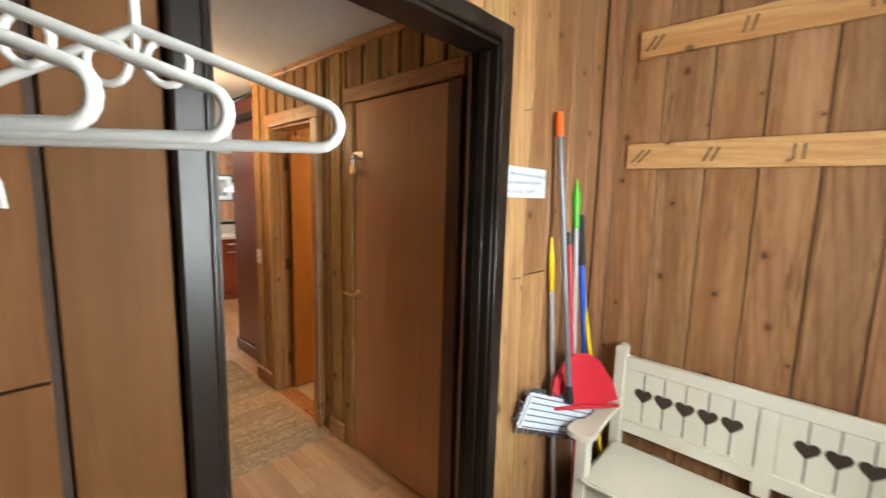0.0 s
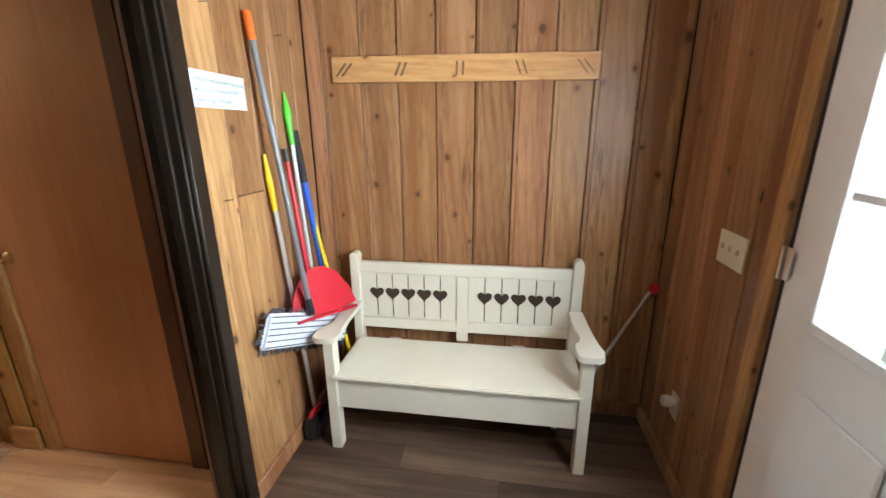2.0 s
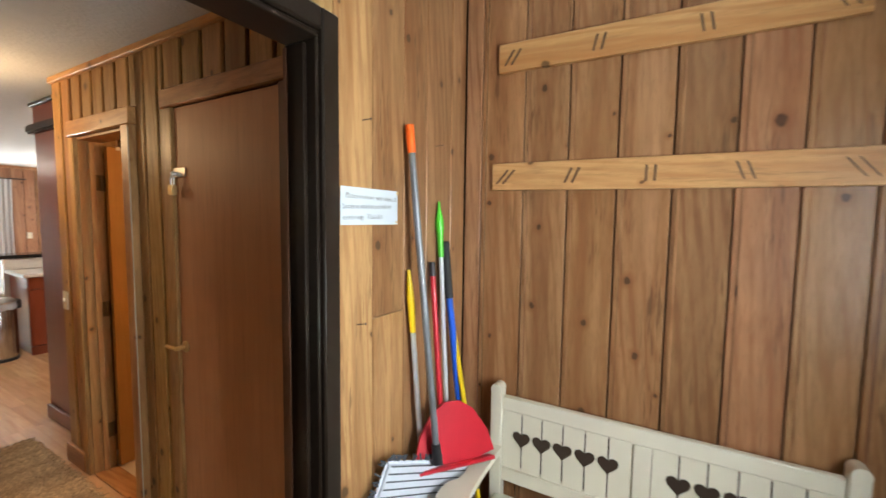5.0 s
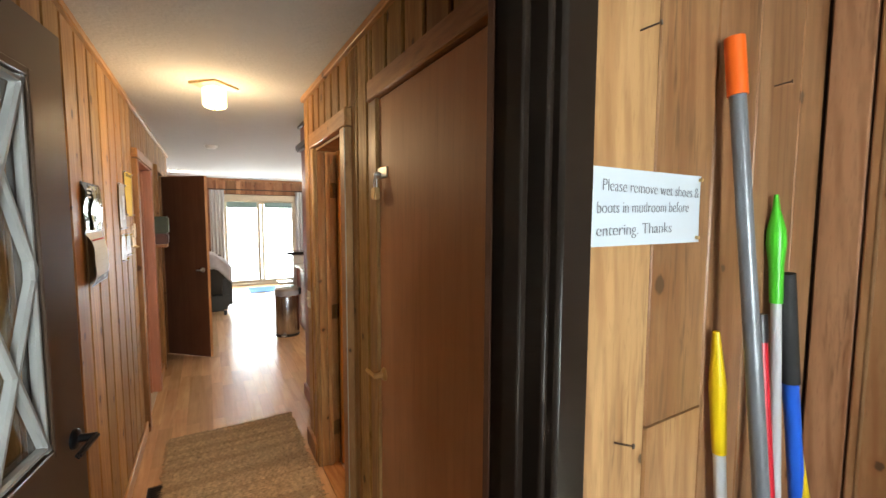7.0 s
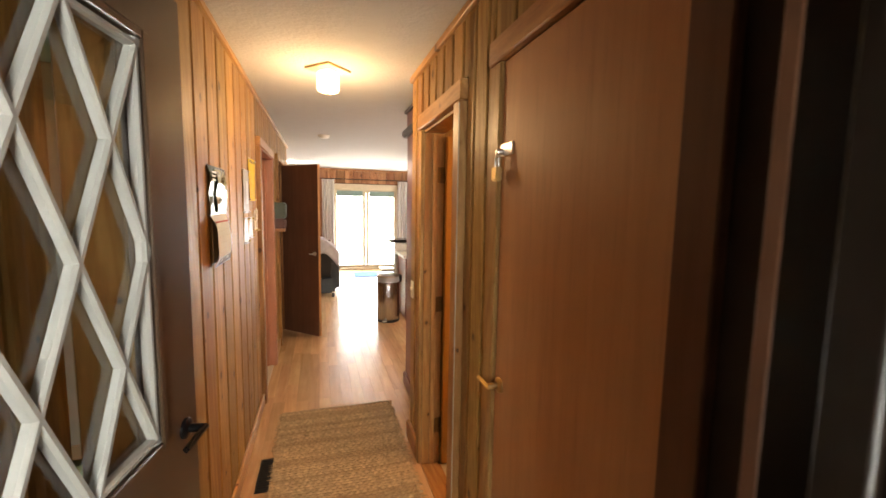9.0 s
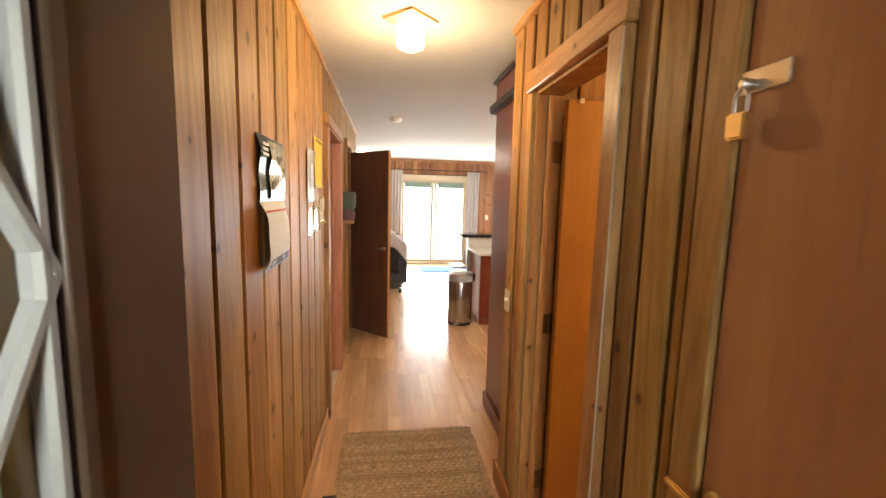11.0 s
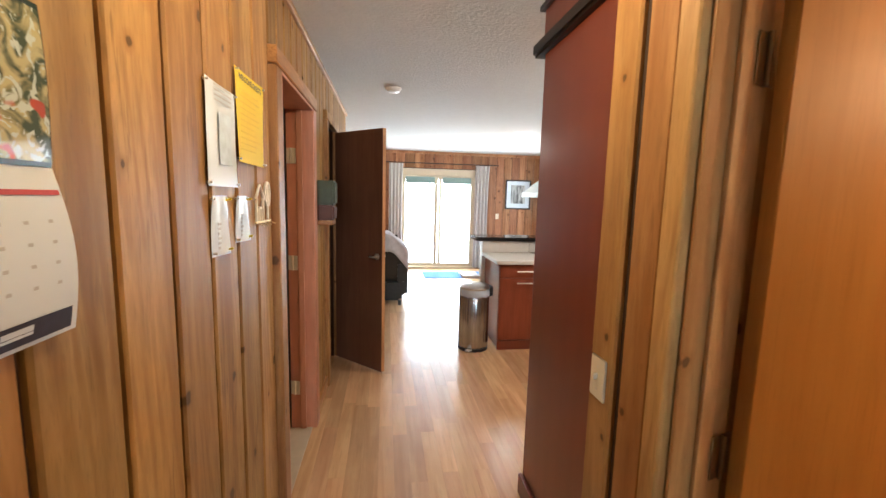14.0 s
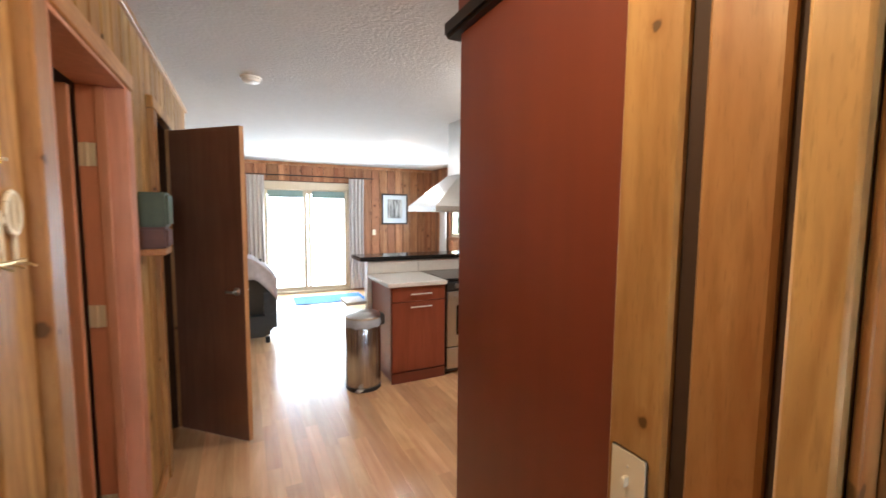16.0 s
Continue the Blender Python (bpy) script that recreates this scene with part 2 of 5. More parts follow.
M_GREENPRINT = plain("dark_green_print", (0.03, 0.06, 0.045), 0.18, spots=0.6, scale=18)
M_STEEL = plain("brushed_steel", (0.62, 0.62, 0.61), 0.28, 1.0, 0.1, 6, 0.05, (60, 60, 1))
M_STEEL_LINES = plain("steel_bands", (0.55, 0.55, 0.55), 0.25, 1.0, 0.55, 1.0, 0.0, (16, 16, 0.05))
M_CHROME = plain("chrome", (0.80, 0.80, 0.79), 0.3, 1.0, 0.05)
M_BRASS = plain("brass", (0.80, 0.60, 0.30), 0.38, 1.0, 0.15)
M_OLDBRASS = plain("tarnished_brass", (0.22, 0.14, 0.06), 0.4, 0.9, 0.2)
M_BLACKMETAL = plain("black_metal", (0.012, 0.012, 0.013), 0.3, 0.4)
M_BLACKPLASTIC = plain("black_plastic", (0.02, 0.02, 0.022), 0.35)
M_LEATHER = plain("black_leather", (0.02, 0.022, 0.024), 0.32, spots=0.4, scale=20, bump=0.3)
M_BLANKET = plain("pale_blanket", (0.6, 0.58, 0.62), 0.9, spots=0.3, scale=20, bump=0.4)
M_CHERRY = plain("cherry_cabinet", (0.20, 0.05, 0.027), 0.3, spots=0.1, scale=1.0, bump=0.0, streak=(14, 14, 0.7))
M_CHERRY_FRONT = wood("cherry_front", (0.30, 0.085, 0.04), (0.24, 0.065, 0.03), 0.3, knots=False, vary=0.03)
M_COUNTER = plain("white_worktop", (0.80, 0.79, 0.76), 0.25, spots=0.06, scale=40)
M_DARKTOP = plain("dark_bar_top", (0.02, 0.02, 0.022), 0.12, spots=0.5, scale=60)
M_OVENGLASS = plain("oven_glass", (0.01, 0.01, 0.012), 0.06)
M_CURTAIN = plain("grey_curtain", (0.50, 0.47, 0.45), 0.9, spots=0.1, scale=30, bump=0.3)
M_FRAMEPALE = plain("cream_door_frame", (0.55, 0.45, 0.32), 0.4, spots=0.06)
M_BLUEMAT = plain("blue_mat", (0.04, 0.17, 0.45), 0.9, spots=0.3, scale=60, bump=0.5)
M_ORANGE = plain("orange_plastic", (0.85, 0.13, 0.01), 0.35, spots=0.06)
M_GREYPOLE = plain("grey_pole", (0.20, 0.21, 0.23), 0.3, 0.2)
M_GREEN = plain("green_plastic", (0.08, 0.60, 0.03), 0.3, spots=0.1)
M_YELLOWPOLE = plain("yellow_plastic", (0.80, 0.55, 0.01), 0.3, spots=0.1)
M_WHITEPOLE = plain("white_pole", (0.62, 0.63, 0.65), 0.3, spots=0.05)
M_RED = plain("red_plastic", (0.55, 0.015, 0.03), 0.32, spots=0.12)
M_BLUE = plain("blue_pole", (0.015, 0.11, 0.60), 0.3, spots=0.1)
M_FOAM = plain("black_foam", (0.025, 0.025, 0.025), 0.8, bump=0.4)
M_MOPWHITE = plain("white_mop_cloth", (0.72, 0.76, 0.84), 0.9, spots=0.12, scale=80, bump=0.5)
M_MOPGREY = plain("grey_mop_fringe", (0.10, 0.11, 0.13), 0.95, spots=0.4, scale=80, bump=0.6)
M_ROPE = plain("braided_jute", (0.62, 0.43, 0.24), 0.95, spots=0.6, scale=45, bump=0.9)
M_ROPE_DARK = plain("braided_jute_dark", (0.46, 0.31, 0.17), 0.95, spots=0.45, scale=60, bump=0.9)
M_TILE = plain("pale_vinyl", (0.62, 0.52, 0.38), 0.4, spots=0.1)
M_POTGREEN = plain("green_glaze", (0.06, 0.085, 0.045), 0.5, spots=0.3, scale=20)
M_POTBROWN = plain("brown_glaze", (0.12, 0.04, 0.025), 0.5, spots=0.3, scale=20)
M_GROUND = plain("grass_ground", (0.08, 0.12, 0.04), 0.95, spots=0.4, scale=2, bump=0.5)
M_SHADE = glowing("frosted_lamp_glass", (1.0, 0.78, 0.48), 2.6)
M_DOWNLIGHT = glowing("downlight_lens", (1.0, 0.93, 0.82), 6.0)

M_GLASS, glass_tree, glass_b = mat("window_glass")
glass_b.inputs["Base Color"].default_value = (0.97, 0.99, 0.98, 1)
glass_b.inputs["Roughness"].default_value = 0.01
glass_b.inputs["Transmission Weight"].default_value = 1.0
glass_b.inputs["IOR"].default_value = 1.45

# calendar picture: blotches of green, cream and red, no figures
M_PICTURE, pic_t, pic_b = mat("calendar_picture")
pic_co = pic_t.nodes.new("ShaderNodeTexCoord").outputs["Object"]
pic_a = noise_at(pic_t, pic_co, 22, 3, 1.5)
pic_c = noise_at(pic_t, pic_co, 40, 2, 2.0)
pic_col = mixed(pic_t, ramp(pic_t, pic_a, 0.42, 0.58), (0.06, 0.085, 0.05), (0.46, 0.42, 0.22))
pic_col = mixed(pic_t, ramp(pic_t, pic_c, 0.56, 0.6), pic_col, (0.52, 0.60, 0.52))
pic_col = mixed(pic_t, ramp(pic_t, noise_at(pic_t, pic_co, 30, 1), 0.68, 0.72), pic_col, (0.42, 0.08, 0.05))
pic_t.links.new(pic_col, pic_b.inputs["Base Color"])
pic_b.inputs["Roughness"].default_value = 0.15

M_PHOTO, ph_t, ph_b = mat("grey_photo")
ph_co = ph_t.nodes.new("ShaderNodeTexCoord").outputs["Object"]
ph_mul = ph_t.nodes.new("ShaderNodeVectorMath")
ph_mul.operation = "MULTIPLY"
ph_t.links.new(ph_co, ph_mul.inputs[0])
ph_mul.inputs[1].default_value = (20, 20, 4)
ph_t.links.new(mixed(ph_t, ramp(ph_t, noise_at(ph_t, ph_mul.outputs[0], 1, 4), 0.35, 0.65), (0.06, 0.06, 0.06), (0.5, 0.5, 0.48)), ph_b.inputs["Base Color"])


# ---- building helpers ----
def boxed(bm, x0, x1, y0, y1, z0, z1, bevel=0.0, segments=1):
    made = bmesh.ops.create_cube(bm, size=1)["verts"]
    for v in made:
        v.co = Vector(((x0 + x1) / 2 + v.co.x * (x1 - x0), (y0 + y1) / 2 + v.co.y * (y1 - y0), (z0 + z1) / 2 + v.co.z * (z1 - z0)))
    if bevel:
        edges = list({e for v in made for e in v.link_edges})
        bmesh.ops.bevel(bm, geom=edges, offset=bevel, segments=segments, affect="EDGES", clamp_overlap=True)
    return bm


def box(x0, x1, y0, y1, z0, z1, bevel=0.0, segments=1):
    return boxed(bmesh.new(), x0, x1, y0, y1, z0, z1, bevel, segments)


def tube(a, b, r0, r1=None, sides=14, bm=None):
    """A round bar from a to b."""
    bm = bm or bmesh.new()
    a, b = Vector(a), Vector(b)
    m = Matrix.Translation((a + b) / 2) @ (b - a).to_track_quat("Z", "Y").to_matrix().to_4x4()
    bmesh.ops.create_cone(bm, cap_ends=True, segments=sides, radius1=r0, radius2=r0 if r1 is None else r1, depth=(b - a).length, matrix=m)
    return bm


def turned(profile, sides=24, bm=None):
    """A body of revolution round z from (radius, height) pairs."""
    bm = bm or bmesh.new()
    rings = [[bm.verts.new((r * math.cos(2 * math.pi * i / sides), r * math.sin(2 * math.pi * i / sides), z)) for i in range(sides)] for r, z in profile]
    for a, b in zip(rings, rings[1:]):
        for i in range(sides):
            bm.faces.new((a[i], a[(i + 1) % sides], b[(i + 1) % sides], b[i]))
    bm.faces.new(rings[-1])
    bm.faces.new(rings[0][::-1])
    return bm


def outline_solid(points, depth, axis="y"):
    """A flat outline, extruded. Points are (u, v); axis y: u is x, v is z; axis x: u is y; axis z: u, v are x, y."""
    bm = bmesh.new()
    def place(u, v, d):
        return (u, d, v) if axis == "y" else (d, u, v) if axis == "x" else (u, v, d)
    a = [bm.verts.new(place(u, v, 0)) for u, v in points]
    b = [bm.verts.new(place(u, v, depth)) for u, v in points]
    bm.faces.new(a)
    bm.faces.new(b[::-1])
    for i in range(len(a)):
        j = (i + 1) % len(a)
        bm.faces.new((a[j], a[i], b[i], b[j]))
    bmesh.ops.recalc_face_normals(bm, faces=bm.faces)
    return bm


def mesh_of(name, bm, material, smooth=False):
    me = bpy.data.meshes.new(name)
    bm.to_mesh(me)
    bm.free()
    me.materials.append(material)
    if smooth:
        me.polygons.foreach_set("use_smooth", [True] * len(me.polygons))
        me.set_sharp_from_angle(angle=radians(40))
    return me


def part(name, bm, material, parent=None, label="", smooth=True):
    ob = new(name, mesh_of(name, bm, material, smooth))
    ob.parent = parent
    return tagged(ob, label) if label else ob


def thing(name, label, category, m=None, group="", kind=""):
    ob = new(name)
    ob.empty_display_size = 0.1
    ob.matrix_world = m or Matrix()
    return tagged(ob, label, category, group, kind)


def structure(name, bm, material, label, category):
    ob = part(name, bm, material)
    return tagged(ob, label, category, kind="structure")


def lettering(name, text, size, material, parent, m):
    cu = bpy.data.curves.new(name, "FONT")
    cu.body, cu.size, cu.extrude, cu.offset = text, size, 0.0003, -0.0005 if size < 0.025 else 0.0
    tmp = new(name, cu)
    bpy.context.view_layer.update()
    me = bpy.data.meshes.new_from_object(tmp.evaluated_get(bpy.context.evaluated_depsgraph_get()))
    bpy.data.objects.remove(tmp)
    me.materials.clear()
    me.materials.append(material)
    ob = new(name, me)
    ob.parent, ob.matrix_local = parent, m
    return ob


def ceiling_z(y):
    return 2.335 + 0.0095 * y


board_meshes = {}


def board_mesh(width, height, thick, material):
    """An upright board, its face towards local -y, with eased edges. Alike boards share it."""
    key = (round(width, 3), round(height, 3), round(thick, 3), material.name)
    if key not in board_meshes:
        w, h, e = width / 2, height / 2, min(0.006, thick * 0.5) if 0.0145 < thick < 0.0155 else 0.0035 if thick > 0.0155 else 0.0022
        me = outline_solid([(-w, 0), (-w, -thick + e), (-w + e, -thick), (w - e, -thick), (w, -thick + e), (w, 0)], height, "z")
        bmesh.ops.translate(me, verts=me.verts, vec=(0, 0, -h))
        board_meshes[key] = mesh_of("board", me, material)
    return board_meshes[key]


def board(parent, x, y, z0, z1, width, facing, material, thick=0.015):
    """One board of a wall with its back at (x, y); facing: degrees, 0 faces -y, 90 faces +x."""
    ob = new("board", board_mesh(width, z1 - z0, thick, material))
    ob.parent = parent
    ob.matrix_local = pose(x, y, (z0 + z1) / 2, 0, 0, facing)
    return ob


def boards_y(parent, x, edges, z0, z1, facing, material, gap, thick=0.015):
    for a, b in zip(edges, edges[1:]):
        board(parent, x, (a + b) / 2, z0, z1(b) if callable(z1) else z1, abs(b - a) - gap, facing, material, thick)


def boards_x(parent, y, edges, z0, z1, facing, material, gap, thick=0.015):
    for a, b in zip(edges, edges[1:]):
        board(parent, (a + b) / 2, y, z0, z1, abs(b - a) - gap, facing, material, thick)


def steps(a, b, pitch):
    n = max(1, round(abs(b - a) / pitch))
    return [a + (b - a) * i / n for i in range(n + 1)]


# ---- structure ----
TOP = 2.5
MUD_TOP = 2.6
bm = bmesh.new()
for y0, y1, z0 in ((2.73, 4.96, 0), (4.96, 5.70, 2.0), (5.70, 6.35, 0), (6.35, 6.90, 2.045), (6.90, 7.95, 0)):
    boxed(bm, 0.83, 0.95, y0, y1, z0, TOP)
boxed(bm, 0.68, 0.80, 1.79, 2.73, 0, TOP)
wall_hall_left = structure("wall_hall_left", bm, M_GAP, "board wall of golden varnished pine with dark grooves", "wall")
bm = bmesh.new()
for y0, y1, z0 in ((1.79, 2.08, 0), (2.08, 2.79, 2.04), (2.79, 3.20, 0), (3.20, 3.82, 2.0), (3.82, 4.14, 0)):
    boxed(bm, 2.0, 2.1, y0, y1, z0, TOP)
wall_hall_right = structure("wall_hall_right", bm, M_GAP, "pine board wall with two doorways in the hall", "wall")
bm = bmesh.new()
for x0, x1, z0 in ((-0.9, 0.90, 0), (0.90, 1.78, 2.045), (1.78, 2.75, 0)):
    boxed(bm, x0, x1, 1.696, 1.79, z0, MUD_TOP)
wall_mud_north = structure("wall_mudroom_north", bm, M_GAP, "mudroom wall of light pine boards beside the hall doorway", "wall")
wall_mud_east = structure("wall_mudroom_east", box(2.656, 2.75, -0.15, 1.69, 0, MUD_TOP), M_GAP, "mudroom wall of brown knotty pine boards", "wall")
bm = bmesh.new()
for x0, x1, z0 in ((-0.9, 0.95, 0), (0.95, 1.85, 2.06), (1.85, 2.656, 0)):
    boxed(bm, x0, x1, -0.15, -0.046, z0, MUD_TOP)
wall_mud_south = structure("wall_mudroom_south", bm, M_GAP, "mudroom outer wall of brown pine boards", "wall")
wall_mud_west = structure("wall_mudroom_west", box(-1.0, -0.9, -0.15, 1.79, 0, MUD_TOP), M_PLY, "plain plywood wall closing the mudroom", "wall")
bm = bmesh.new()
for x0, x1, z0, z1 in ((-1.6, 1.66, 0, TOP), (1.66, 3.34, 2.1, TOP), (3.34, 5.15, 0, TOP)):
    boxed(bm, x0, x1, 11.656, 11.78, z0, z1)
wall_living_back = structure("wall_living_back", bm, M_GAP, "pine board wall round the sliding glass door", "wall")
bm = bmesh.new()
for y0, y1, z0, z1 in ((4.1, 9.5, 0, TOP), (9.5, 10.7, 0, 1.08), (9.5, 10.7, 1.95, TOP), (10.7, 11.656, 0, TOP)):
    boxed(bm, 5.066, 5.2, y0, y1, z0, z1)
wall_living_right = structure("wall_living_right", bm, M_GAP, "pine board wall with a window in the living room", "wall")
structure("wall_living_left", box(-1.7, -1.6, 7.85, 11.78, 0, TOP), M_LIVING, "plain pine wall closing the living room", "wall")
structure("wall_living_front", box(-1.7, 0.83, 7.85, 7.95, 0, TOP), M_LIVING, "plain pine wall beside the hall", "wall")
bath_wall = structure("wall_kitchen_back", box(2.1, 5.066, 4.02, 4.14, 0, TOP), M_WALLPLAIN, "plain wall behind the tall kitchen cabinet", "wall")
bm = bmesh.new()
boxed(bm, -0.5, -0.4, 4.7, 7.6, 0, TOP)
boxed(bm, -0.4, 0.83, 4.6, 4.7, 0, TOP)
boxed(bm, -0.4, 0.83, 5.95, 6.05, 0, TOP)
boxed(bm, -0.4, 0.83, 7.5, 7.6, 0, TOP)
structure("wall_side_rooms", bm, M_WALLPLAIN, "plain walls of the side room and closet", "wall")
bm = bmesh.new()
boxed(bm, 3.6, 3.7, 1.79, 4.02, 0, TOP)
boxed(bm, 2.1, 3.6, 2.9, 3.0, 0, TOP)
boxed(bm, 2.1, 3.6, 1.79, 1.86, 0, TOP)
structure("wall_bathroom", bm, M_SLAB_ORANGE, "plain walls of the room beside the hall", "wall")

bm = bmesh.new()
c = [bm.verts.new((x, y, ceiling_z(y) + h)) for h in (0, 0.1) for x, y in ((-1.7, 1.745), (5.2, 1.745), (5.2, 11.8), (-1.7, 11.8))]
for f in ((3, 2, 1, 0), (4, 5, 6, 7), (0, 1, 5, 4), (1, 2, 6, 5), (2, 3, 7, 6), (3, 0, 4, 7)):
    bm.faces.new([c[i] for i in f])
structure("ceiling", bm, M_PLASTER, "white textured plaster ceiling", "ceiling")
structure("ceiling_mudroom", box(-1.0, 2.75, -0.15, 1.79, MUD_TOP, MUD_TOP + 0.1), M_MUDCEILING, "plain unseen ceiling of the mudroom, pale to bounce light", "ceiling")
bm = bmesh.new()
for x0, x1, y0, y1 in ((0.68, 3.7, 1.74, 4.02), (0.68, 5.2, 4.02, 4.6), (-0.5, 5.2, 4.6, 7.85), (-1.7, 5.2, 7.85, 11.78)):
    boxed(bm, x0, x1, y0, y1, -0.1, -0.008)
floor = structure("floor", bm, M_FLOORBASE, "light oak laminate plank floor", "floor")
floor_mud = structure("floor_mudroom", box(-1.0, 2.75, -0.15, 1.735, -0.1, -0.008), M_GAP, "dark brown wooden plank floor of the mudroom", "floor")
structure("ground", box(-300, 300, -300, 300, -0.5, -0.15), M_GROUND, "grassy ground outside the house", "ground")
structure("threshold", box(0.90, 1.78, 1.69, 1.79, -0.008, 0.014, 0.004), M_BLACK, "dark painted threshold of the hall doorway", "threshold")

# hall boards
boards_y(wall_hall_left, 0.95, steps(2.735, 4.87, 0.193), 0, 2.36, 90, M_HALL, 0.016)
boards_y(wall_hall_left, 0.80, steps(1.80, 2.73, 0.185), 0, 2.34, 90, M_HALL, 0.016)
board(wall_hall_left, 0.895, 2.732, 0, 2.35, 0.13, 0, M_HALL)
boards_y(wall_hall_left, 0.95, steps(4.87, 5.80, 0.13), 2.075, 2.37, 90, M_HALL, 0.014)
boards_y(wall_hall_left, 0.95, steps(5.80, 6.27, 0.155), 0, 2.37, 90, M_HALL, 0.014)
boards_y(wall_hall_left, 0.95, steps(6.27, 6.98, 0.14), 2.11, 2.385, 90, M_HALL, 0.014)
boards_y(wall_hall_left, 0.95, steps(6.98, 7.94, 0.16), 0, 2.39, 90, M_HALL, 0.014)
boards_y(wall_hall_right, 2.0, steps(1.80, 2.87, 0.15), 2.12, 2.34, -90, M_HALL, 0.016)
boards_y(wall_hall_right, 2.0, (2.87, 2.92, 3.045, 3.137), 0, 2.35, -90, M_HALL, 0.014)
boards_y(wall_hall_right, 2.0, steps(3.05, 3.87, 0.14), 2.09, 2.355, -90, M_HALL, 0.02)
board(wall_hall_right, 2.0, 3.95, 0, 2.36, 0.10, -90, M_TRIM)
board(wall_hall_right, 2.0, 4.085, 0, 2.36, 0.11, -90, M_TRIM)
# mudroom boards
SEAMS = (1.845, 2.010, 2.178, 2.325, 2.515, 2.64)
for a, b in zip(SEAMS, SEAMS[1:]):
    pine = M_SIGNWALL if a < 1.9 else M_MUD
    z_cut = 1.245 if a == 2.010 else 0.0
    board(wall_mud_north, (a + b) / 2, 1.696, z_cut, 2.595, b - a - 0.003, 0, pine, 0.014)
    if z_cut:
        board(wall_mud_north, (a + b) / 2, 1.696, 0, z_cut - 0.003, b - a - 0.003, 0, M_SIGNWALL, 0.016)
boards_y(wall_mud_east, 2.656, (1.68, 1.60, 1.41, 1.23, 1.05, 0.87, 0.69, 0.52, 0.35, 0.16, -0.03), 0, 2.595, -90, M_MUD, 0.005, 0.016)
for y in (1.60, 1.41, 1.23, 1.05, 0.87, 0.69, 0.52, 0.35, 0.16):
    board(wall_mud_east, 2.642, y - 0.022, 0, 2.595, 0.008, -90, M_MUD, 0.004)
boards_x(wall_mud_south, -0.046, (2.64, 2.5, 2.33, 2.15, 1.98, 1.905), 0, 2.595, 180, M_MUD, 0.005, 0.016)
boards_x(wall_mud_south, -0.046, steps(-0.9, 0.86, 0.18), 0, 2.595, 180, M_MUD, 0.005, 0.016)
boards_x(wall_mud_north, 1.696, steps(0.845, 1.845, 0.143), 2.107, 2.595, 0, M_SIGNWALL, 0.003, 0.014)
# plywood panels beside the doorway
for x0, x1, z0, z1 in ((0.688, 0.842, 0, 2.595), (-0.2, 0.672, 1.245, 2.595), (-0.2, 0.672, 0, 1.24), (-0.89, -0.205, 0, 2.595)):
    part("panel", box(x0, x1, 1.683, 1.696, z0, z1, 0.002), M_PLY, wall_mud_north)
# living room boards
boards_x(wall_living_back, 11.656, steps(-1.6, 1.6, 0.2), 0, 2.44, 0, M_LIVING, 0.006)
boards_x(wall_living_back, 11.656, steps(1.6, 3.4, 0.2), 2.11, 2.44, 0, M_LIVING, 0.006)
boards_x(wall_living_back, 11.656, steps(3.4, 5.06, 0.166), 0, 2.44, 0, M_LIVING, 0.006)
boards_y(wall_living_right, 5.066, steps(9.3, 10.8, 0.17), 0, 1.0, -90, M_LIVING, 0.006)
boards_y(wall_living_right, 5.066, steps(9.3, 10.8, 0.17), 2.03, 2.42, -90, M_LIVING, 0.006)
boards_y(wall_living_right, 5.066, steps(10.8, 11.64, 0.17), 0, 2.43, -90, M_LIVING, 0.006)
boards_y(wall_living_right, 5.066, steps(4.2, 9.3, 0.17), 0, 2.4, -90, M_LIVING, 0.006)


# ---- trim ----
def trim(name, bm, material, label, category="trim"):
    return structure(name, bm, material, label, category)


def sloped_strip(x0, x1, y0, y1, h):
    bm = bmesh.new()
    boxed(bm, x0, x1, y0, y1, -h, 0, 0.004)
    for v in bm.verts:
        v.co.z += ceiling_z(v.co.y) - 0.001
    return bm


trim("ceiling_trim", sloped_strip(0.951, 0.985, 2.72, 7.94, 0.035), M_TRIM_Y, "pale pine strip along the top of the hall wall")
trim("ceiling_trim", sloped_strip(1.965, 1.999, 1.80, 4.14, 0.035), M_TRIM_Y, "pale pine strip along the top of the hall wall")
trim("ceiling_trim", sloped_strip(-1.6, 5.05, 11.60, 11.64, 0.05), M_LIVING, "dark pine strip under the living room ceiling")
for y0, y1 in ((2.74, 4.87), (5.81, 6.26), (6.99, 7.94)):
    trim("baseboard", box(0.966, 0.982, y0, y1, 0, 0.09, 0.004), M_TRIM_Y, "low pine baseboard in the hall", "baseboard")
for y0, y1 in ((2.88, 3.04), (3.88, 4.145)):
    trim("baseboard", box(1.962, 1.984, y0, y1, 0, 0.12, 0.005), M_TRIM_Y, "low pine baseboard in the hall", "baseboard")
trim("baseboard", box(2.622, 2.639, -0.02, 1.66, 0, 0.075, 0.004), M_MUD, "low brown baseboard in the mudroom", "baseboard")
trim("baseboard", box(1.85, 2.62, 1.664, 1.681, 0, 0.09, 0.004), M_MUD, "low brown baseboard in the mudroom", "baseboard")
trim("baseboard", box(1.91, 2.62, -0.03, -0.013, 0, 0.075, 0.004), M_MUD, "low brown baseboard in the mudroom", "baseboard")
trim("baseboard", box(3.4, 5.04, 11.62, 11.639, 0, 0.1, 0.004), M_LIVING, "low pine baseboard in the living room", "baseboard")

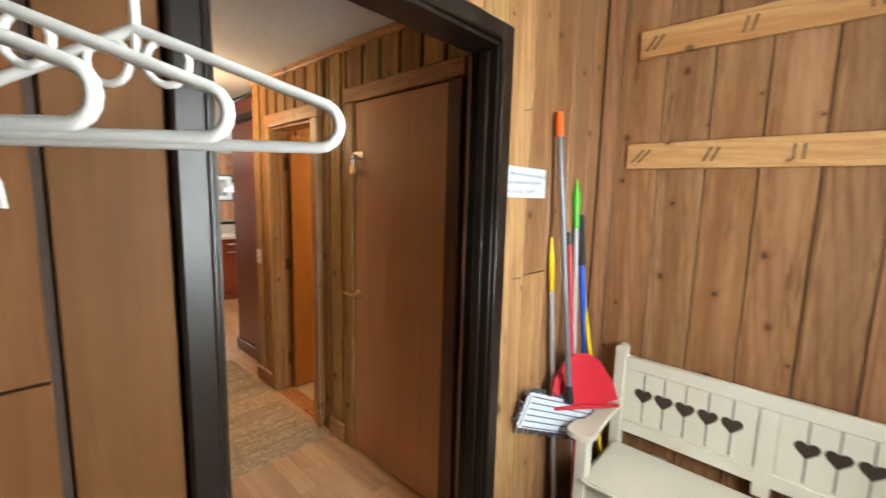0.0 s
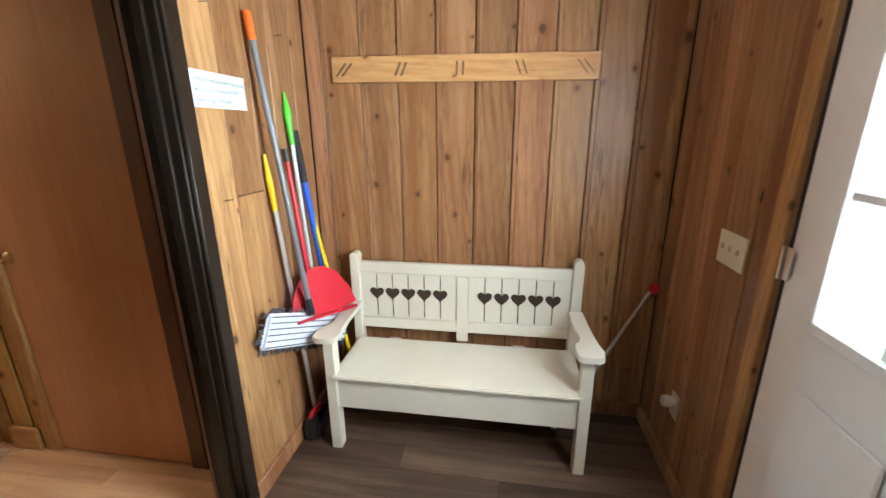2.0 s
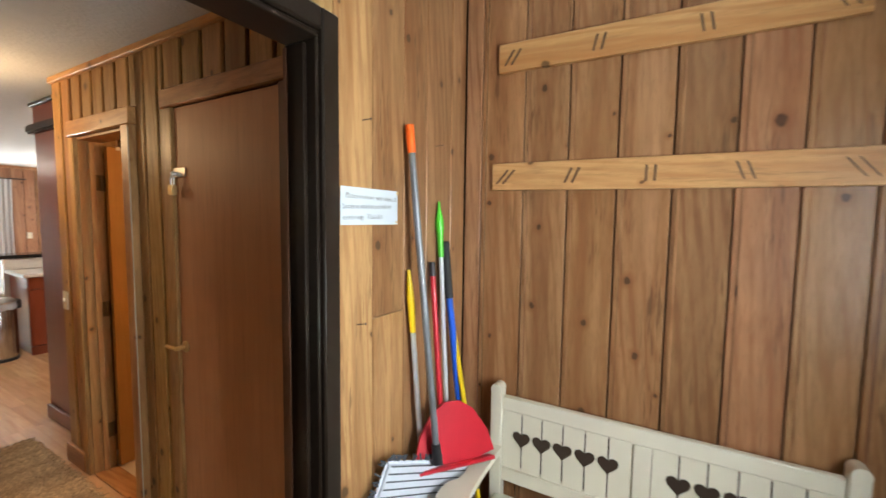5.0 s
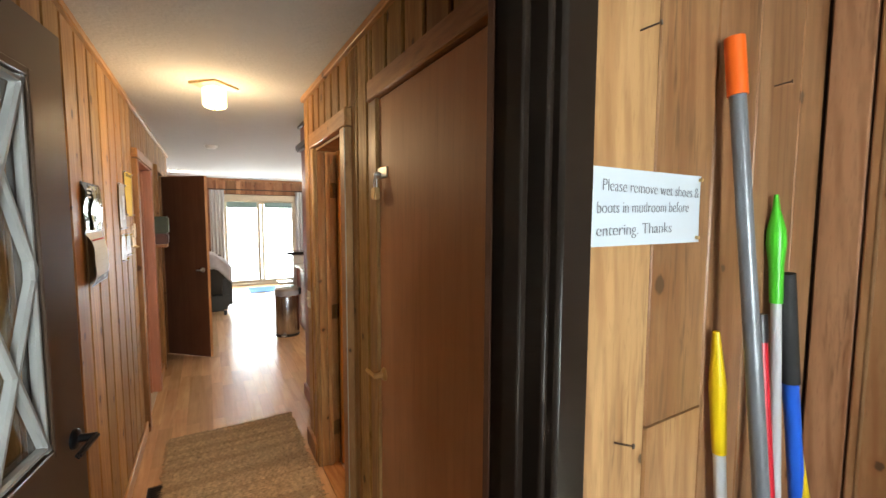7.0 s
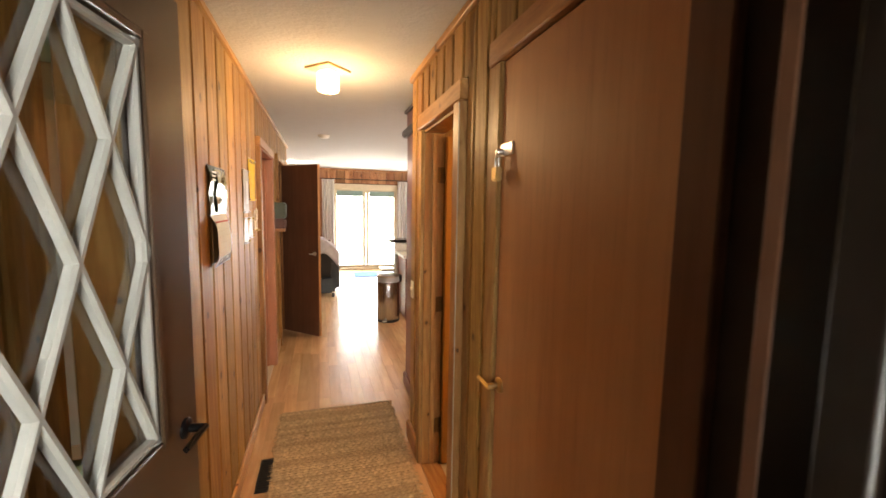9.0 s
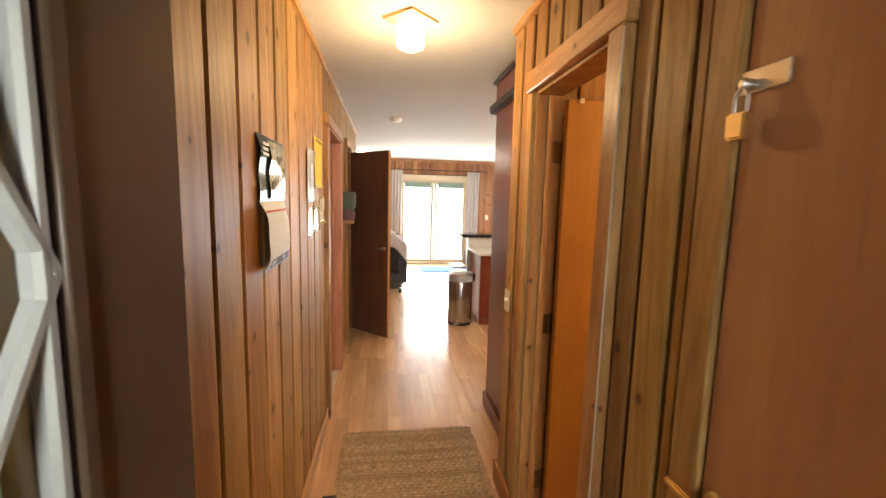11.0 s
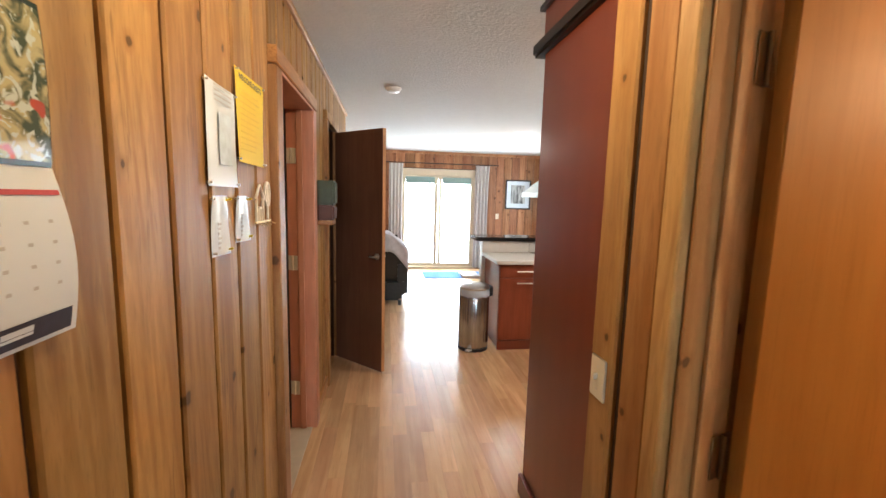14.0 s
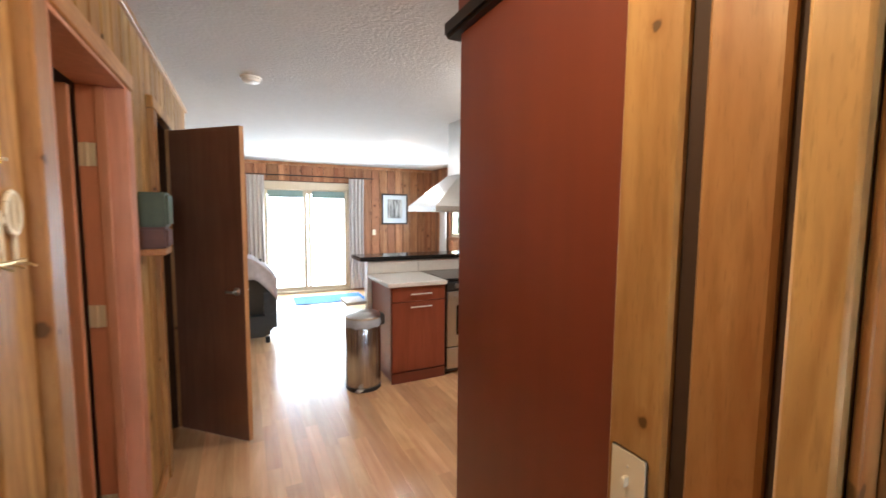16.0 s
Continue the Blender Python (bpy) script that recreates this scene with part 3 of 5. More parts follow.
# dark painted frame of the hall doorway
doorway = thing("door_frame", "dark brown glossy painted frame of the hall doorway", "door frame", kind="structure")
for x0, x1 in ((1.78, 1.842), (0.845, 0.90)):
    part("casing", box(x0, x1, 1.655, 1.695, 0, 2.105, 0.006), M_BLACK, doorway)
    inner = x0 if x0 > 1 else x1
    s = -1 if x0 > 1 else 1
    part("jamb", box(min(inner, inner + s * 0.012), max(inner, inner + s * 0.012), 1.668, 1.79, 0.014, 2.03, 0.004), M_BLACK, doorway)
    part("door_stop", box(min(inner + s * 0.012, inner + s * 0.026), max(inner + s * 0.012, inner + s * 0.026), 1.70, 1.735, 0.014, 2.018, 0.003), M_BLACK, doorway)
part("head_casing", box(0.90, 1.78, 1.655, 1.695, 2.045, 2.105, 0.006), M_BLACK, doorway)
part("head_jamb", box(0.90, 1.78, 1.668, 1.79, 2.03, 2.045, 0.003), M_BLACK, doorway)
part("weatherstrip", box(0.926, 0.934, 1.74, 1.79, 0.014, 2.02, 0.002), M_STRIP, doorway, "pale weatherstrip")
part("weatherstrip", box(1.764, 1.7675, 1.776, 1.79, 0.014, 2.02, 0.001), M_SLAB_DARK, doorway, "brown inner strip")


# ---- doors ----
def lever(parent, m, material, length=0.11):
    """A lever handle: rose, neck and lever; local x along the door, -y out of it."""
    h = part("handle", turned([(0.026, 0), (0.026, 0.006), (0.022, 0.01), (0.011, 0.012), (0.010, 0.045)], 18), material, parent, "door handle")
    h.matrix_local = m @ pose(0, 0, 0, 90, 0, 0)
    lv = part("lever", box(-length, 0.012, -0.008, 0.008, 0.038, 0.052, 0.005, 2), material, h)
    return h


def hinge(parent, m, material=M_BRASS):
    bm = box(-0.03, 0.03, -0.003, 0.0, -0.045, 0.045, 0.001)
    tube((0, -0.006, -0.046), (0, -0.006, 0.046), 0.006, sides=10, bm=bm)
    ob = part("hinge", bm, material, parent)
    ob.matrix_local = m
    return ob


# padlocked flush door on the hall's right wall
d = thing("door_1", "closed flush brown veneer door with padlock and lever handle", "door", pose(1.985, 2.0, 0), kind="structure")
slab = part("slab", box(0.0, 0.035, 0.085, 0.785, 0.012, 2.035, 0.003), M_SLAB, d)
part("casing", box(-0.012, 0.014, 0.0, 0.08, 0, 2.04, 0.004), M_SLAB_DARK, d)
part("casing", box(-0.012, 0.014, 0.79, 0.865, 0, 2.04, 0.004), M_TRIM, d)
part("head_casing", box(-0.018, 0.014, -0.02, 0.875, 2.041, 2.12, 0.005), M_TRIM_Y, d)
lever(slab, pose(0.0, 0.745, 0.975, 0, 0, -90), M_BRASS, 0.085)
hasp = part("hasp", box(-0.006, 0.0, 0.70, 0.80, 1.735, 1.775, 0.002), M_CHROME, d, "steel hasp")
bm = turned([(0.008, -0.005), (0.01, 0.0), (0.01, 0.02), (0.006, 0.026)], 12)
st = part("staple", bm, M_CHROME, d)
st.matrix_local = pose(-0.004, 0.765, 1.748, 0, -90, 0)
lock_body = box(-0.036, -0.014, 0.745, 0.785, 1.655, 1.70, 0.004, 2)
pad = part("padlock", lock_body, M_BRASS, d, "brass padlock")
cu = [(0.752 + 0.0, 1.70), (0.752, 1.728), (0.758, 1.738), (0.765, 1.741), (0.772, 1.738), (0.778, 1.728), (0.778, 1.70)]
bm = bmesh.new()
for (a0, a1), (b0, b1) in zip(cu, cu[1:]):
    tube((-0.025, a0, a1), (-0.025, b0, b1), 0.0035, sides=8, bm=bm)
part("shackle", bm, M_CHROME, pad)

# bathroom doorway with its open orange door
d = thing("door_2", "open orange-brown veneer door in a pine frame", "door", pose(1.985, 3.16, 0), kind="structure")
part("jamb", box(0.0, 0.115, 0.648, 0.6585, 0, 1.985, 0.002), M_TRIM, d)
part("jamb", box(0.0, 0.115, 0.041, 0.053, 0, 2.0, 0.002), M_TRIM, d)
part("door_stop", box(0.045, 0.075, 0.636, 0.6475, 0, 1.98, 0.002), M_TRIM, d)
part("head_jamb", box(0.0, 0.115, 0.053, 0.66, 1.985, 2.0, 0.002), M_TRIM, d)
part("casing", box(-0.02, 0.014, 0.662, 0.718, 0, 2.0, 0.005), M_TRIM, d)
part("casing", box(-0.03, 0.014, -0.02, 0.055, 0, 2.0, 0.003), M_TRIM, d)
part("worn_edge", box(-0.0315, -0.0265, -0.0215, -0.0165, 0.1, 1.99, 0.0015), M_STRIP, d, "thin pale strip on the corner of the casing")
part("head_casing", box(-0.03, 0.014, -0.03, 0.715, 2.001, 2.085, 0.005), M_TRIM_Y, d)
slab = part("slab", box(0.118, 0.70, 0.605, 0.64, 0.012, 1.965, 0.003), M_SLAB_ORANGE, d)
for z in (0.25, 1.0, 1.75):
    hinge(d, pose(0.10, 0.644, z, 0, 0, 20), M_OLDBRASS)
trim("door_sill", box(1.985, 2.10, 3.215, 3.82, -0.007, 0.008, 0.003), M_TRIM_Y, "worn pine door sill", "sill")
structure("floor_bathroom", box(2.1, 3.6, 3.0, 4.02, -0.007, 0.004), M_TILE, "pale vinyl floor of the bathroom", "floor")

boards_x(bath_wall, 4.02, steps(2.11, 3.59, 0.15), 0, 2.36, 0, M_HALL, 0.014)
for x in (2.16, 2.60):
    hk = thing("over_door_hook", "small pale hook over the top of the open door", "hook", pose(x, 3.765, 1.965))
    part("saddle", box(-0.011, 0.011, -0.003, 0.038, 0.001, 0.004), M_IVORY, hk)
    part("front_leg", box(-0.011, 0.011, -0.0045, -0.001, -0.018, 0.004, 0.001), M_IVORY, hk)

# left doorway with pinkish jamb
d = thing("door_3", "open pinkish wooden door with ivory hinges in a pine frame", "door", pose(0.965, 4.96, 0), kind="structure")
part("casing", box(-0.014, 0.03, -0.085, -0.002, 0, 2.0, 0.005), M_TRIM, d)
part("casing", box(-0.014, 0.03, 0.742, 0.83, 0, 2.0, 0.005), M_PINK, d)
part("head_casing", box(-0.014, 0.035, -0.095, 0.84, 2.001, 2.07, 0.005), M_TRIM_Y, d)
part("jamb", box(-0.13, 0.028, 0.728, 0.74, 0, 2.0, 0.002), M_PINK, d)
part("jamb", box(-0.13, 0.028, 0.0, 0.012, 0, 2.0, 0.002), M_PINK, d)
part("head_jamb", box(-0.13, 0.028, 0.012, 0.728, 1.985, 2.0, 0.002), M_PINK, d)
part("door_stop", box(-0.07, -0.035, 0.712, 0.728, 0, 1.985, 0.002), M_PINK, d)
part("slab", box(-0.80, -0.135, 0.665, 0.70, 0.012, 1.97, 0.003), M_PINK, d)
for z in (0.28, 1.08, 1.72):
    hinge(d, pose(-0.10, 0.722, z, 0, 0, -15), M_IVORY)
trim("door_sill", box(0.83, 0.965, 4.96, 5.70, -0.007, 0.006, 0.002), M_TILE, "pale sill of the side doorway", "sill")

# closet door standing open into the hall
cl = thing("closet_frame", "pine casing round the dark closet opening", "door frame", kind="structure")
part("casing", box(0.951, 0.995, 6.27, 6.35, 0, 2.045, 0.004), M_TRIM, cl)
part("head_casing", box(0.951, 0.995, 6.26, 6.98, 2.046, 2.11, 0.004), M_HALL, cl)
part("casing", box(0.951, 0.985, 6.90, 6.975, 0, 2.045, 0.004), M_TRIM, cl)
d = thing("door_4", "dark brown closet door standing open into the hall", "door", pose(1.0, 6.89, 0, 0, 0, math.degrees(math.atan2(-0.40, 0.42))), kind="structure")
slab = part("slab", box(0.0, 0.575, -0.035, 0.0, 0.012, 2.035, 0.003), M_SLAB_DARK, d)
part("edge", box(0.5755, 0.578, -0.034, -0.001, 0.014, 2.033), M_SLAB, slab, "lighter brown bare door edge")
lever(slab, pose(0.52, -0.035, 1.0), M_CHROME, 0.05)
lever(slab, pose(0.52, 0.0, 1.0, 0, 0, 180), M_CHROME, 0.02)

# entry door with nine panes
d = thing("entry_door", "white entry door with nine glass panes and metal hinges", "door", pose(0.97, -0.045, 0), kind="structure")
bm = bmesh.new()
for x0, x1, z0, z1 in ((0, 0.16, 0.01, 2.04), (0.71, 0.86, 0.01, 2.04), (0.16, 0.71, 1.935, 2.04), (0.16, 0.71, 0.01, 1.02)):
    boxed(bm, x0, x1, -0.045, 0.0, z0, z1)
leaf = part("leaf", bm, M_WHITE, d, smooth=False)
for x0, x1, z0, z1 in ((0.135, 0.16, 1.0, 1.96), (0.71, 0.735, 1.0, 1.96), (0.16, 0.71, 1.935, 1.96), (0.135, 0.735, 0.985, 1.02)):
    part("glazing_bead", box(x0, x1, 0.001, 0.016, z0, z1, 0.005), M_WHITE, leaf)
for i in (1, 2):
    x = 0.16 + 0.55 * i / 3
    part("muntin", box(x - 0.013, x + 0.013, -0.016, 0.010, 1.02, 1.935, 0.005), M_WHITE, leaf)
    z = 1.02 + 0.915 * i / 3
    part("muntin", box(0.16, 0.71, -0.0155, 0.009, z - 0.013, z + 0.013, 0.005), M_WHITE, leaf)
pane = part("pane", box(0.16, 0.71, -0.022, -0.018, 1.02, 1.935), M_GLASS, leaf)
pane.visible_shadow = False
for x0 in (0.13, 0.46):
    part("raised_panel", box(x0, x0 + 0.27, 0.001, 0.012, 0.2, 0.83, 0.01), M_WHITE, leaf)
for z in (0.25, 1.12, 1.80):
    hinge(d, pose(0.868, 0.008, z, 0, 0, 180), M_CHROME)
part("casing", box(0.874, 0.935, -0.001, 0.022, 0, 2.06, 0.004), M_TRIM, d)
part("casing", box(-0.09, -0.012, -0.001, 0.022, 0, 2.06, 0.004), M_TRIM, d)
part("head_casing", box(-0.09, 0.935, -0.001, 0.022, 2.061, 2.14, 0.004), M_TRIM, d)

# glazed hall door with diamond lattice, standing open along the wall
d = thing("lattice_door", "dark brown door with white diamond lattice window, standing open", "door", pose(0.945, 1.818, 0, 0, 0, 81.2), kind="structure")
W0, W1, Z0, Z1 = 0.13, 0.71, 1.05, 1.885
bm = bmesh.new()
for x0, x1, z0, z1 in ((0, W0, 0.015, 2.03), (W1, 0.88, 0.015, 2.03), (W0, W1, Z1, 2.03), (W0, W1, 0.015, Z0)):
    boxed(bm, x0, x1, -0.02, 0.02, z0, z1)
M_DOORBROWN = plain("satin_brown_paint", (0.105, 0.066, 0.042), 0.3, spots=0.15, scale=5)
leaf = part("leaf", bm, M_DOORBROWN, d, smooth=False)
for x0, x1, z0, z1 in ((W0 - 0.02, W0, Z0 - 0.02, Z1 + 0.02), (W1, W1 + 0.02, Z0 - 0.02, Z1 + 0.02), (W0, W1, Z1, Z1 + 0.02), (W0, W1, Z0 - 0.02, Z0)):
    part("moulding", box(x0, x1, -0.03, -0.021, z0, z1, 0.003), M_DOORBROWN, leaf)
pane = part("pane", box(W0, W1, -0.003, 0.0, Z0, Z1), M_GLASS, leaf)
pane.visible_shadow = False
M_LATTICE = plain("white_lattice_paint", (0.50, 0.51, 0.48), 0.4, spots=0.12, scale=8)
PX, PZ = (W1 - W0) / 3, (Z1 - Z0) / 2


def lattice_bar(a, b):
    a, b = Vector((a[0], 0, a[1])), Vector((b[0], 0, b[1]))
    along = (b - a).normalized()
    side = Vector((along.z, 0, -along.x)) * 0.0078
    bm = bmesh.new()
    pts = [a - side, a + side, b + side, b - side]
    outer = [a - side * 0.45, a + side * 0.45, b + side * 0.45, b - side * 0.45]
    v0 = [bm.verts.new(p + Vector((0, -0.004, 0))) for p in pts]
    v1 = [bm.verts.new(p + Vector((0, -0.017, 0))) for p in pts]
    v2 = [bm.verts.new(p + Vector((0, -0.023, 0))) for p in outer]
    for lo, hi in ((v0, v1), (v1, v2)):
        for i in range(4):
            bm.faces.new((lo[i], lo[(i + 1) % 4], hi[(i + 1) % 4], hi[i]))
    bm.faces.new(v2)
    bm.faces.new(v0[::-1])
    bmesh.ops.recalc_face_normals(bm, faces=bm.faces)
    part("lattice_bar", bm, M_LATTICE, leaf, smooth=False)


for sgn in (1, -1):
    for k in range(-4, 7):
        # the line u + sgn * v = k in half diamonds, clipped to the window's 3 by 2
        ends = []
        for u in (0.0, 3.0):
            v = (k - u) * sgn
            if 0 <= v <= 2:
                ends.append((u, v))
        for v in (0.0, 2.0):
            u = k - sgn * v
            if 0 < u < 3:
                ends.append((u, v))
        if len(ends) == 2 and abs(ends[0][0] - ends[1][0]) > 0.2 and k % 1 == 0:
            (u0, v0_), (u1, v1_) = ends
            lattice_bar((W0 + u0 * PX, Z0 + v0_ * PZ), (W0 + u1 * PX, Z0 + v1_ * PZ))
for a, b in (((W0 + 0.01, Z0), (W0 + 0.01, Z1)), ((W1 - 0.01, Z0), (W1 - 0.01, Z1)), ((W0, Z0 + 0.01), (W1, Z0 + 0.01)), ((W0, Z1 - 0.01), (W1, Z1 - 0.01))):
    lattice_bar(a, b)
lever(leaf, pose(0.82, -0.02, 1.02), M_BLACKMETAL, 0.10)

# sliding glass door
d = thing("sliding_door", "cream framed sliding glass door to the bright garden", "sliding door", pose(2.5, 11.66, 0), kind="structure")
part("head_frame", box(-0.83, 0.83, -0.03, 0.1, 1.95, 2.095, 0.006), M_FRAMEPALE, d)
part("side_frame", box(-0.83, -0.76, -0.03, 0.1, 0.05, 1.95, 0.006), M_FRAMEPALE, d)
part("side_frame", box(0.76, 0.83, -0.03, 0.1, 0.05, 1.95, 0.006), M_FRAMEPALE, d)
part("sill", box(-0.83, 0.83, -0.04, 0.1, 0.0, 0.05, 0.006), M_FRAMEPALE, d)
for x0, x1, y in ((-0.76, 0.08, 0.05), (-0.078, 0.76, 0.0)):
    sash = part("sash", box(x0, x1, y, y + 0.035, 0.05, 0.12, 0.004), M_FRAMEPALE, d)
    for a0, a1, z0, z1 in ((x0, x0 + 0.07, 0.12, 1.88), (x1 - 0.07, x1, 0.12, 1.88), (x0, x1, 1.88, 1.95)):
        part("sash_rail", box(a0, a1, y, y + 0.035, z0, z1, 0.004), M_FRAMEPALE, sash)
    pane = part("pane", box(x0 + 0.07, x1 - 0.07, y + 0.015, y + 0.02, 0.12, 1.88), M_GLASS, sash)
    pane.visible_shadow = False
for x0, x1 in ((-0.92, -0.835), (0.835, 0.92)):
    part("casing", box(x0, x1, -0.04, -0.021, 0, 2.11, 0.004), M_LIVING, d)
M_BLIND = plain("grey_green_blind", (0.24, 0.33, 0.31), 0.8, spots=0.15, scale=30, bump=0.3)
for x0, x1 in ((-0.69, -0.08), (0.08, 0.69)):
    blind = part("blind", box(x0, x1, -0.026, -0.004, 1.80, 1.93, 0.008, 2), M_BLIND, d, "raised grey-green blind")
    for k in range(4):
        part("fold", box(x0, x1, -0.031, -0.0265, 1.806 + 0.031 * k, 1.828 + 0.031 * k, 0.002), M_BLIND, blind)

# side window of the living room
d = thing("window_1", "white framed living room window with bright daylight", "window", pose(5.06, 9.5, 1.08), kind="structure")
for y0, y1, z0, z1 in ((0, 0.06, 0, 0.87), (1.14, 1.2, 0, 0.87), (0.06, 1.14, 0, 0.06), (0.06, 1.14, 0.81, 0.87), (0.57, 0.63, 0.06, 0.81)):
    part("window_frame", box(0.0, 0.1, y0, y1, z0, z1, 0.004), M_FRAMEPALE, d)
pane = part("pane", box(0.05, 0.055, 0.06, 1.14, 0.06, 0.81), M_GLASS, d)
pane.visible_shadow = False
part("window_sill", box(-0.06, 0.0, -0.08, 1.28, -0.08, -0.005, 0.005), M_LIVING, d)
part("casing", box(-0.035, -0.01, 1.2, 1.29, 0, 0.87, 0.004), M_LIVING, d)
part("casing", box(-0.035, -0.01, -0.09, 0, 0, 0.87, 0.004), M_LIVING, d)
part("head_casing", box(-0.035, -0.01, -0.09, 1.29, 0.871, 0.95, 0.004), M_LIVING, d)


# ---- mudroom things ----
def heart(cx, cz, s):
    pts = []
    for i in range(20):
        a = 2 * math.pi * i / 20
        pts.append((cx + s * 0.0625 * 16 * math.sin(a) ** 3, cz + s * 0.0625 * (13 * math.cos(a) - 5 * math.cos(2 * a) - 2 * math.cos(3 * a) - math.cos(4 * a))))
    return pts


def make_bench():
    """Bench; local x along its length, its front towards -y, origin on the floor."""
    L, D = 1.17, 0.43
    b = thing("storage_bench", "cream painted wooden bench with heart cutouts in its backrest", "bench", pose(2.185, 1.5, 0, 0, 0, -90))
    for x0 in (0.0, L - 0.05):
        p = part("back_post", box(x0, x0 + 0.05, D - 0.05, D, 0, 0.85, 0.004), M_CREAM, b)
        part("post_cap", tube((x0 + 0.025, D - 0.052, 0.85), (x0 + 0.025, D + 0.002, 0.85), 0.024, sides=20), M_CREAM, p)
        part("front_leg", box(x0, x0 + 0.05, 0.0, 0.055, 0, 0.585, 0.004), M_CREAM, b)
    # seat lid, aprons and floor of the box
    part("seat", box(0.035, L - 0.035, -0.012, D - 0.055, 0.385, 0.405, 0.005, 2), M_CREAM, b)
    part("front_apron", box(0.05, L - 0.05, 0.012, 0.034, 0.228, 0.383, 0.003), M_CREAM, b)
    part("back_apron", box(0.05, L - 0.05, D - 0.04, D - 0.02, 0.21, 0.383, 0.003), M_CREAM, b)
    for x0 in (0.014, L - 0.034):
        part("side_apron", box(x0, x0 + 0.02, 0.055, D - 0.05, 0.21, 0.383, 0.003), M_CREAM, b)
    part("box_floor", box(0.05, L - 0.05, 0.034, D - 0.04, 0.215, 0.225), M_CREAM, b)
    for x0 in (0.2, 0.85):
        part("lid_hinge", box(x0, x0 + 0.06, D - 0.062, D - 0.05, 0.404, 0.408), M_CHROME, b)
    # backrest
    part("top_rail", box(0.05, L - 0.05, D - 0.04, D - 0.012, 0.765, 0.825, 0.004), M_CREAM, b)
    part("lower_rail", box(0.05, L - 0.05, D - 0.04, D - 0.012, 0.455, 0.515, 0.004), M_CREAM, b)
    part("middle_stile", box(0.555, 0.615, D - 0.041, D - 0.012, 0.405, 0.765, 0.003), M_CREAM, b)
    # dark solid colour for the shade seen through the backrest's openings
    M_CUT_SHADE = plain("cutout_shade", (0.05, 0.028, 0.016), 0.8)
    for x0 in (0.05, 0.615):
        # slats, then a dark strip and heart per slot, painting the openings' shade
        cuts = [x0 + 0.505 * (i + 1) / 6 for i in range(5)]
        bounds = [x0 + 0.002] + cuts + [x0 + 0.503]
        for i in range(6):
            a = bounds[i] + (0.0025 if i else 0)
            c = bounds[i + 1] - (0.0025 if i < 5 else 0)
            part("slat", box(a, c, D - 0.032, D - 0.02, 0.515, 0.765, 0.001), M_CREAM, b)
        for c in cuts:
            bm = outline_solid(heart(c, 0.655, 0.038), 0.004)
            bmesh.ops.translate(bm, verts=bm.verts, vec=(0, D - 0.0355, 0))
            part("heart_cutout", bm, M_CUT_SHADE, b, "dark solid heart painted as the shade in a cutout", smooth=False)
            part("slot", box(c - 0.0024, c + 0.0024, D - 0.03, D - 0.022, 0.53, 0.75), M_CUT_SHADE, b, "dark strip painted as the shade in a slot")
    # scrolled arms
    for x0, s in ((0.025, -1), (L - 0.025, 1)):
        pts = [(-0.032, D - 0.05), (-0.03, 0.2), (-0.022, 0.13), (-0.028, 0.09), (-0.05, 0.06), (-0.055, 0.02), (-0.05, -0.03), (-0.03, -0.045), (0.03, -0.045), (0.05, -0.03), (0.055, 0.02), (0.045, 0.07), (0.036, 0.2), (0.032, D - 0.05)]
        bm = outline_solid([(x0 + u, v) for u, v in pts], 0.026, "z")
        bmesh.ops.translate(bm, verts=bm.verts, vec=(0, 0, 0.586))
        part("armrest", bm, M_CREAM, b)
    return b


make_bench()


def make_rack(y0, y1, z0, z1, n):
    """A coat rack board; local x runs along the wall, front towards -y."""
    L, H = abs(y1 - y0), z1 - z0
    r = thing("coat_rack", "bare pine board with marks where hooks were removed", "coat rack", pose(2.639, y0, z0, 0, 0.6, -90))
    part("board", box(0, L, -0.02, 0, 0, H, 0.003), M_RACK, r)
    M_MARK = plain("hook_shadow_mark", (0.20, 0.10, 0.04), 0.6, spots=0.5, scale=60)
    for i in range(n):
        x = 0.06 + (L - 0.12) * i / (n - 1)
        lean = (i - (n - 1) / 2) * -0.012
        for off in (-0.014, 0.014):
            bm = outline_solid([(x + off - 0.005 - lean, H * 0.25), (x + off + 0.004 - lean, H * 0.22), (x + off + 0.006 + lean, H * 0.72), (x + off - 0.004 + lean, H * 0.76)], 0.0012)
            bmesh.ops.translate(bm, verts=bm.verts, vec=(0, -0.0215, 0))
            part("hook_mark", bm, M_MARK, r, "brown hook mark", smooth=False)
    return r


make_rack(1.54, 0.335, 1.69, 1.803, 5)
make_rack(1.52, 0.40, 2.17, 2.285, 4)


def paper_sheet(width, height, curl=0.004, seed=0):
    """A thin sheet with a gentle curl; local x, z, front towards -y."""
    bm = bmesh.new()
    n, k = 8, 6
    front = [[bm.verts.new((width * i / n, -0.002 - curl * (0.5 + 0.5 * math.sin(seed + 3.1 * i / n + 2.3 * j / k)) * (0.3 + abs(i / n - 0.5) + abs(j / k - 0.5)), height * j / k)) for i in range(n + 1)] for j in range(k + 1)]
    back = [[bm.verts.new((v.co.x, v.co.y + 0.0008, v.co.z)) for v in row] for row in front]
    for j in range(k):
        for i in range(n):
            bm.faces.new((front[j][i], front[j][i + 1], front[j + 1][i + 1], front[j + 1][i]))
            bm.faces.new((back[j + 1][i], back[j + 1][i + 1], back[j][i + 1], back[j][i]))
    return bm


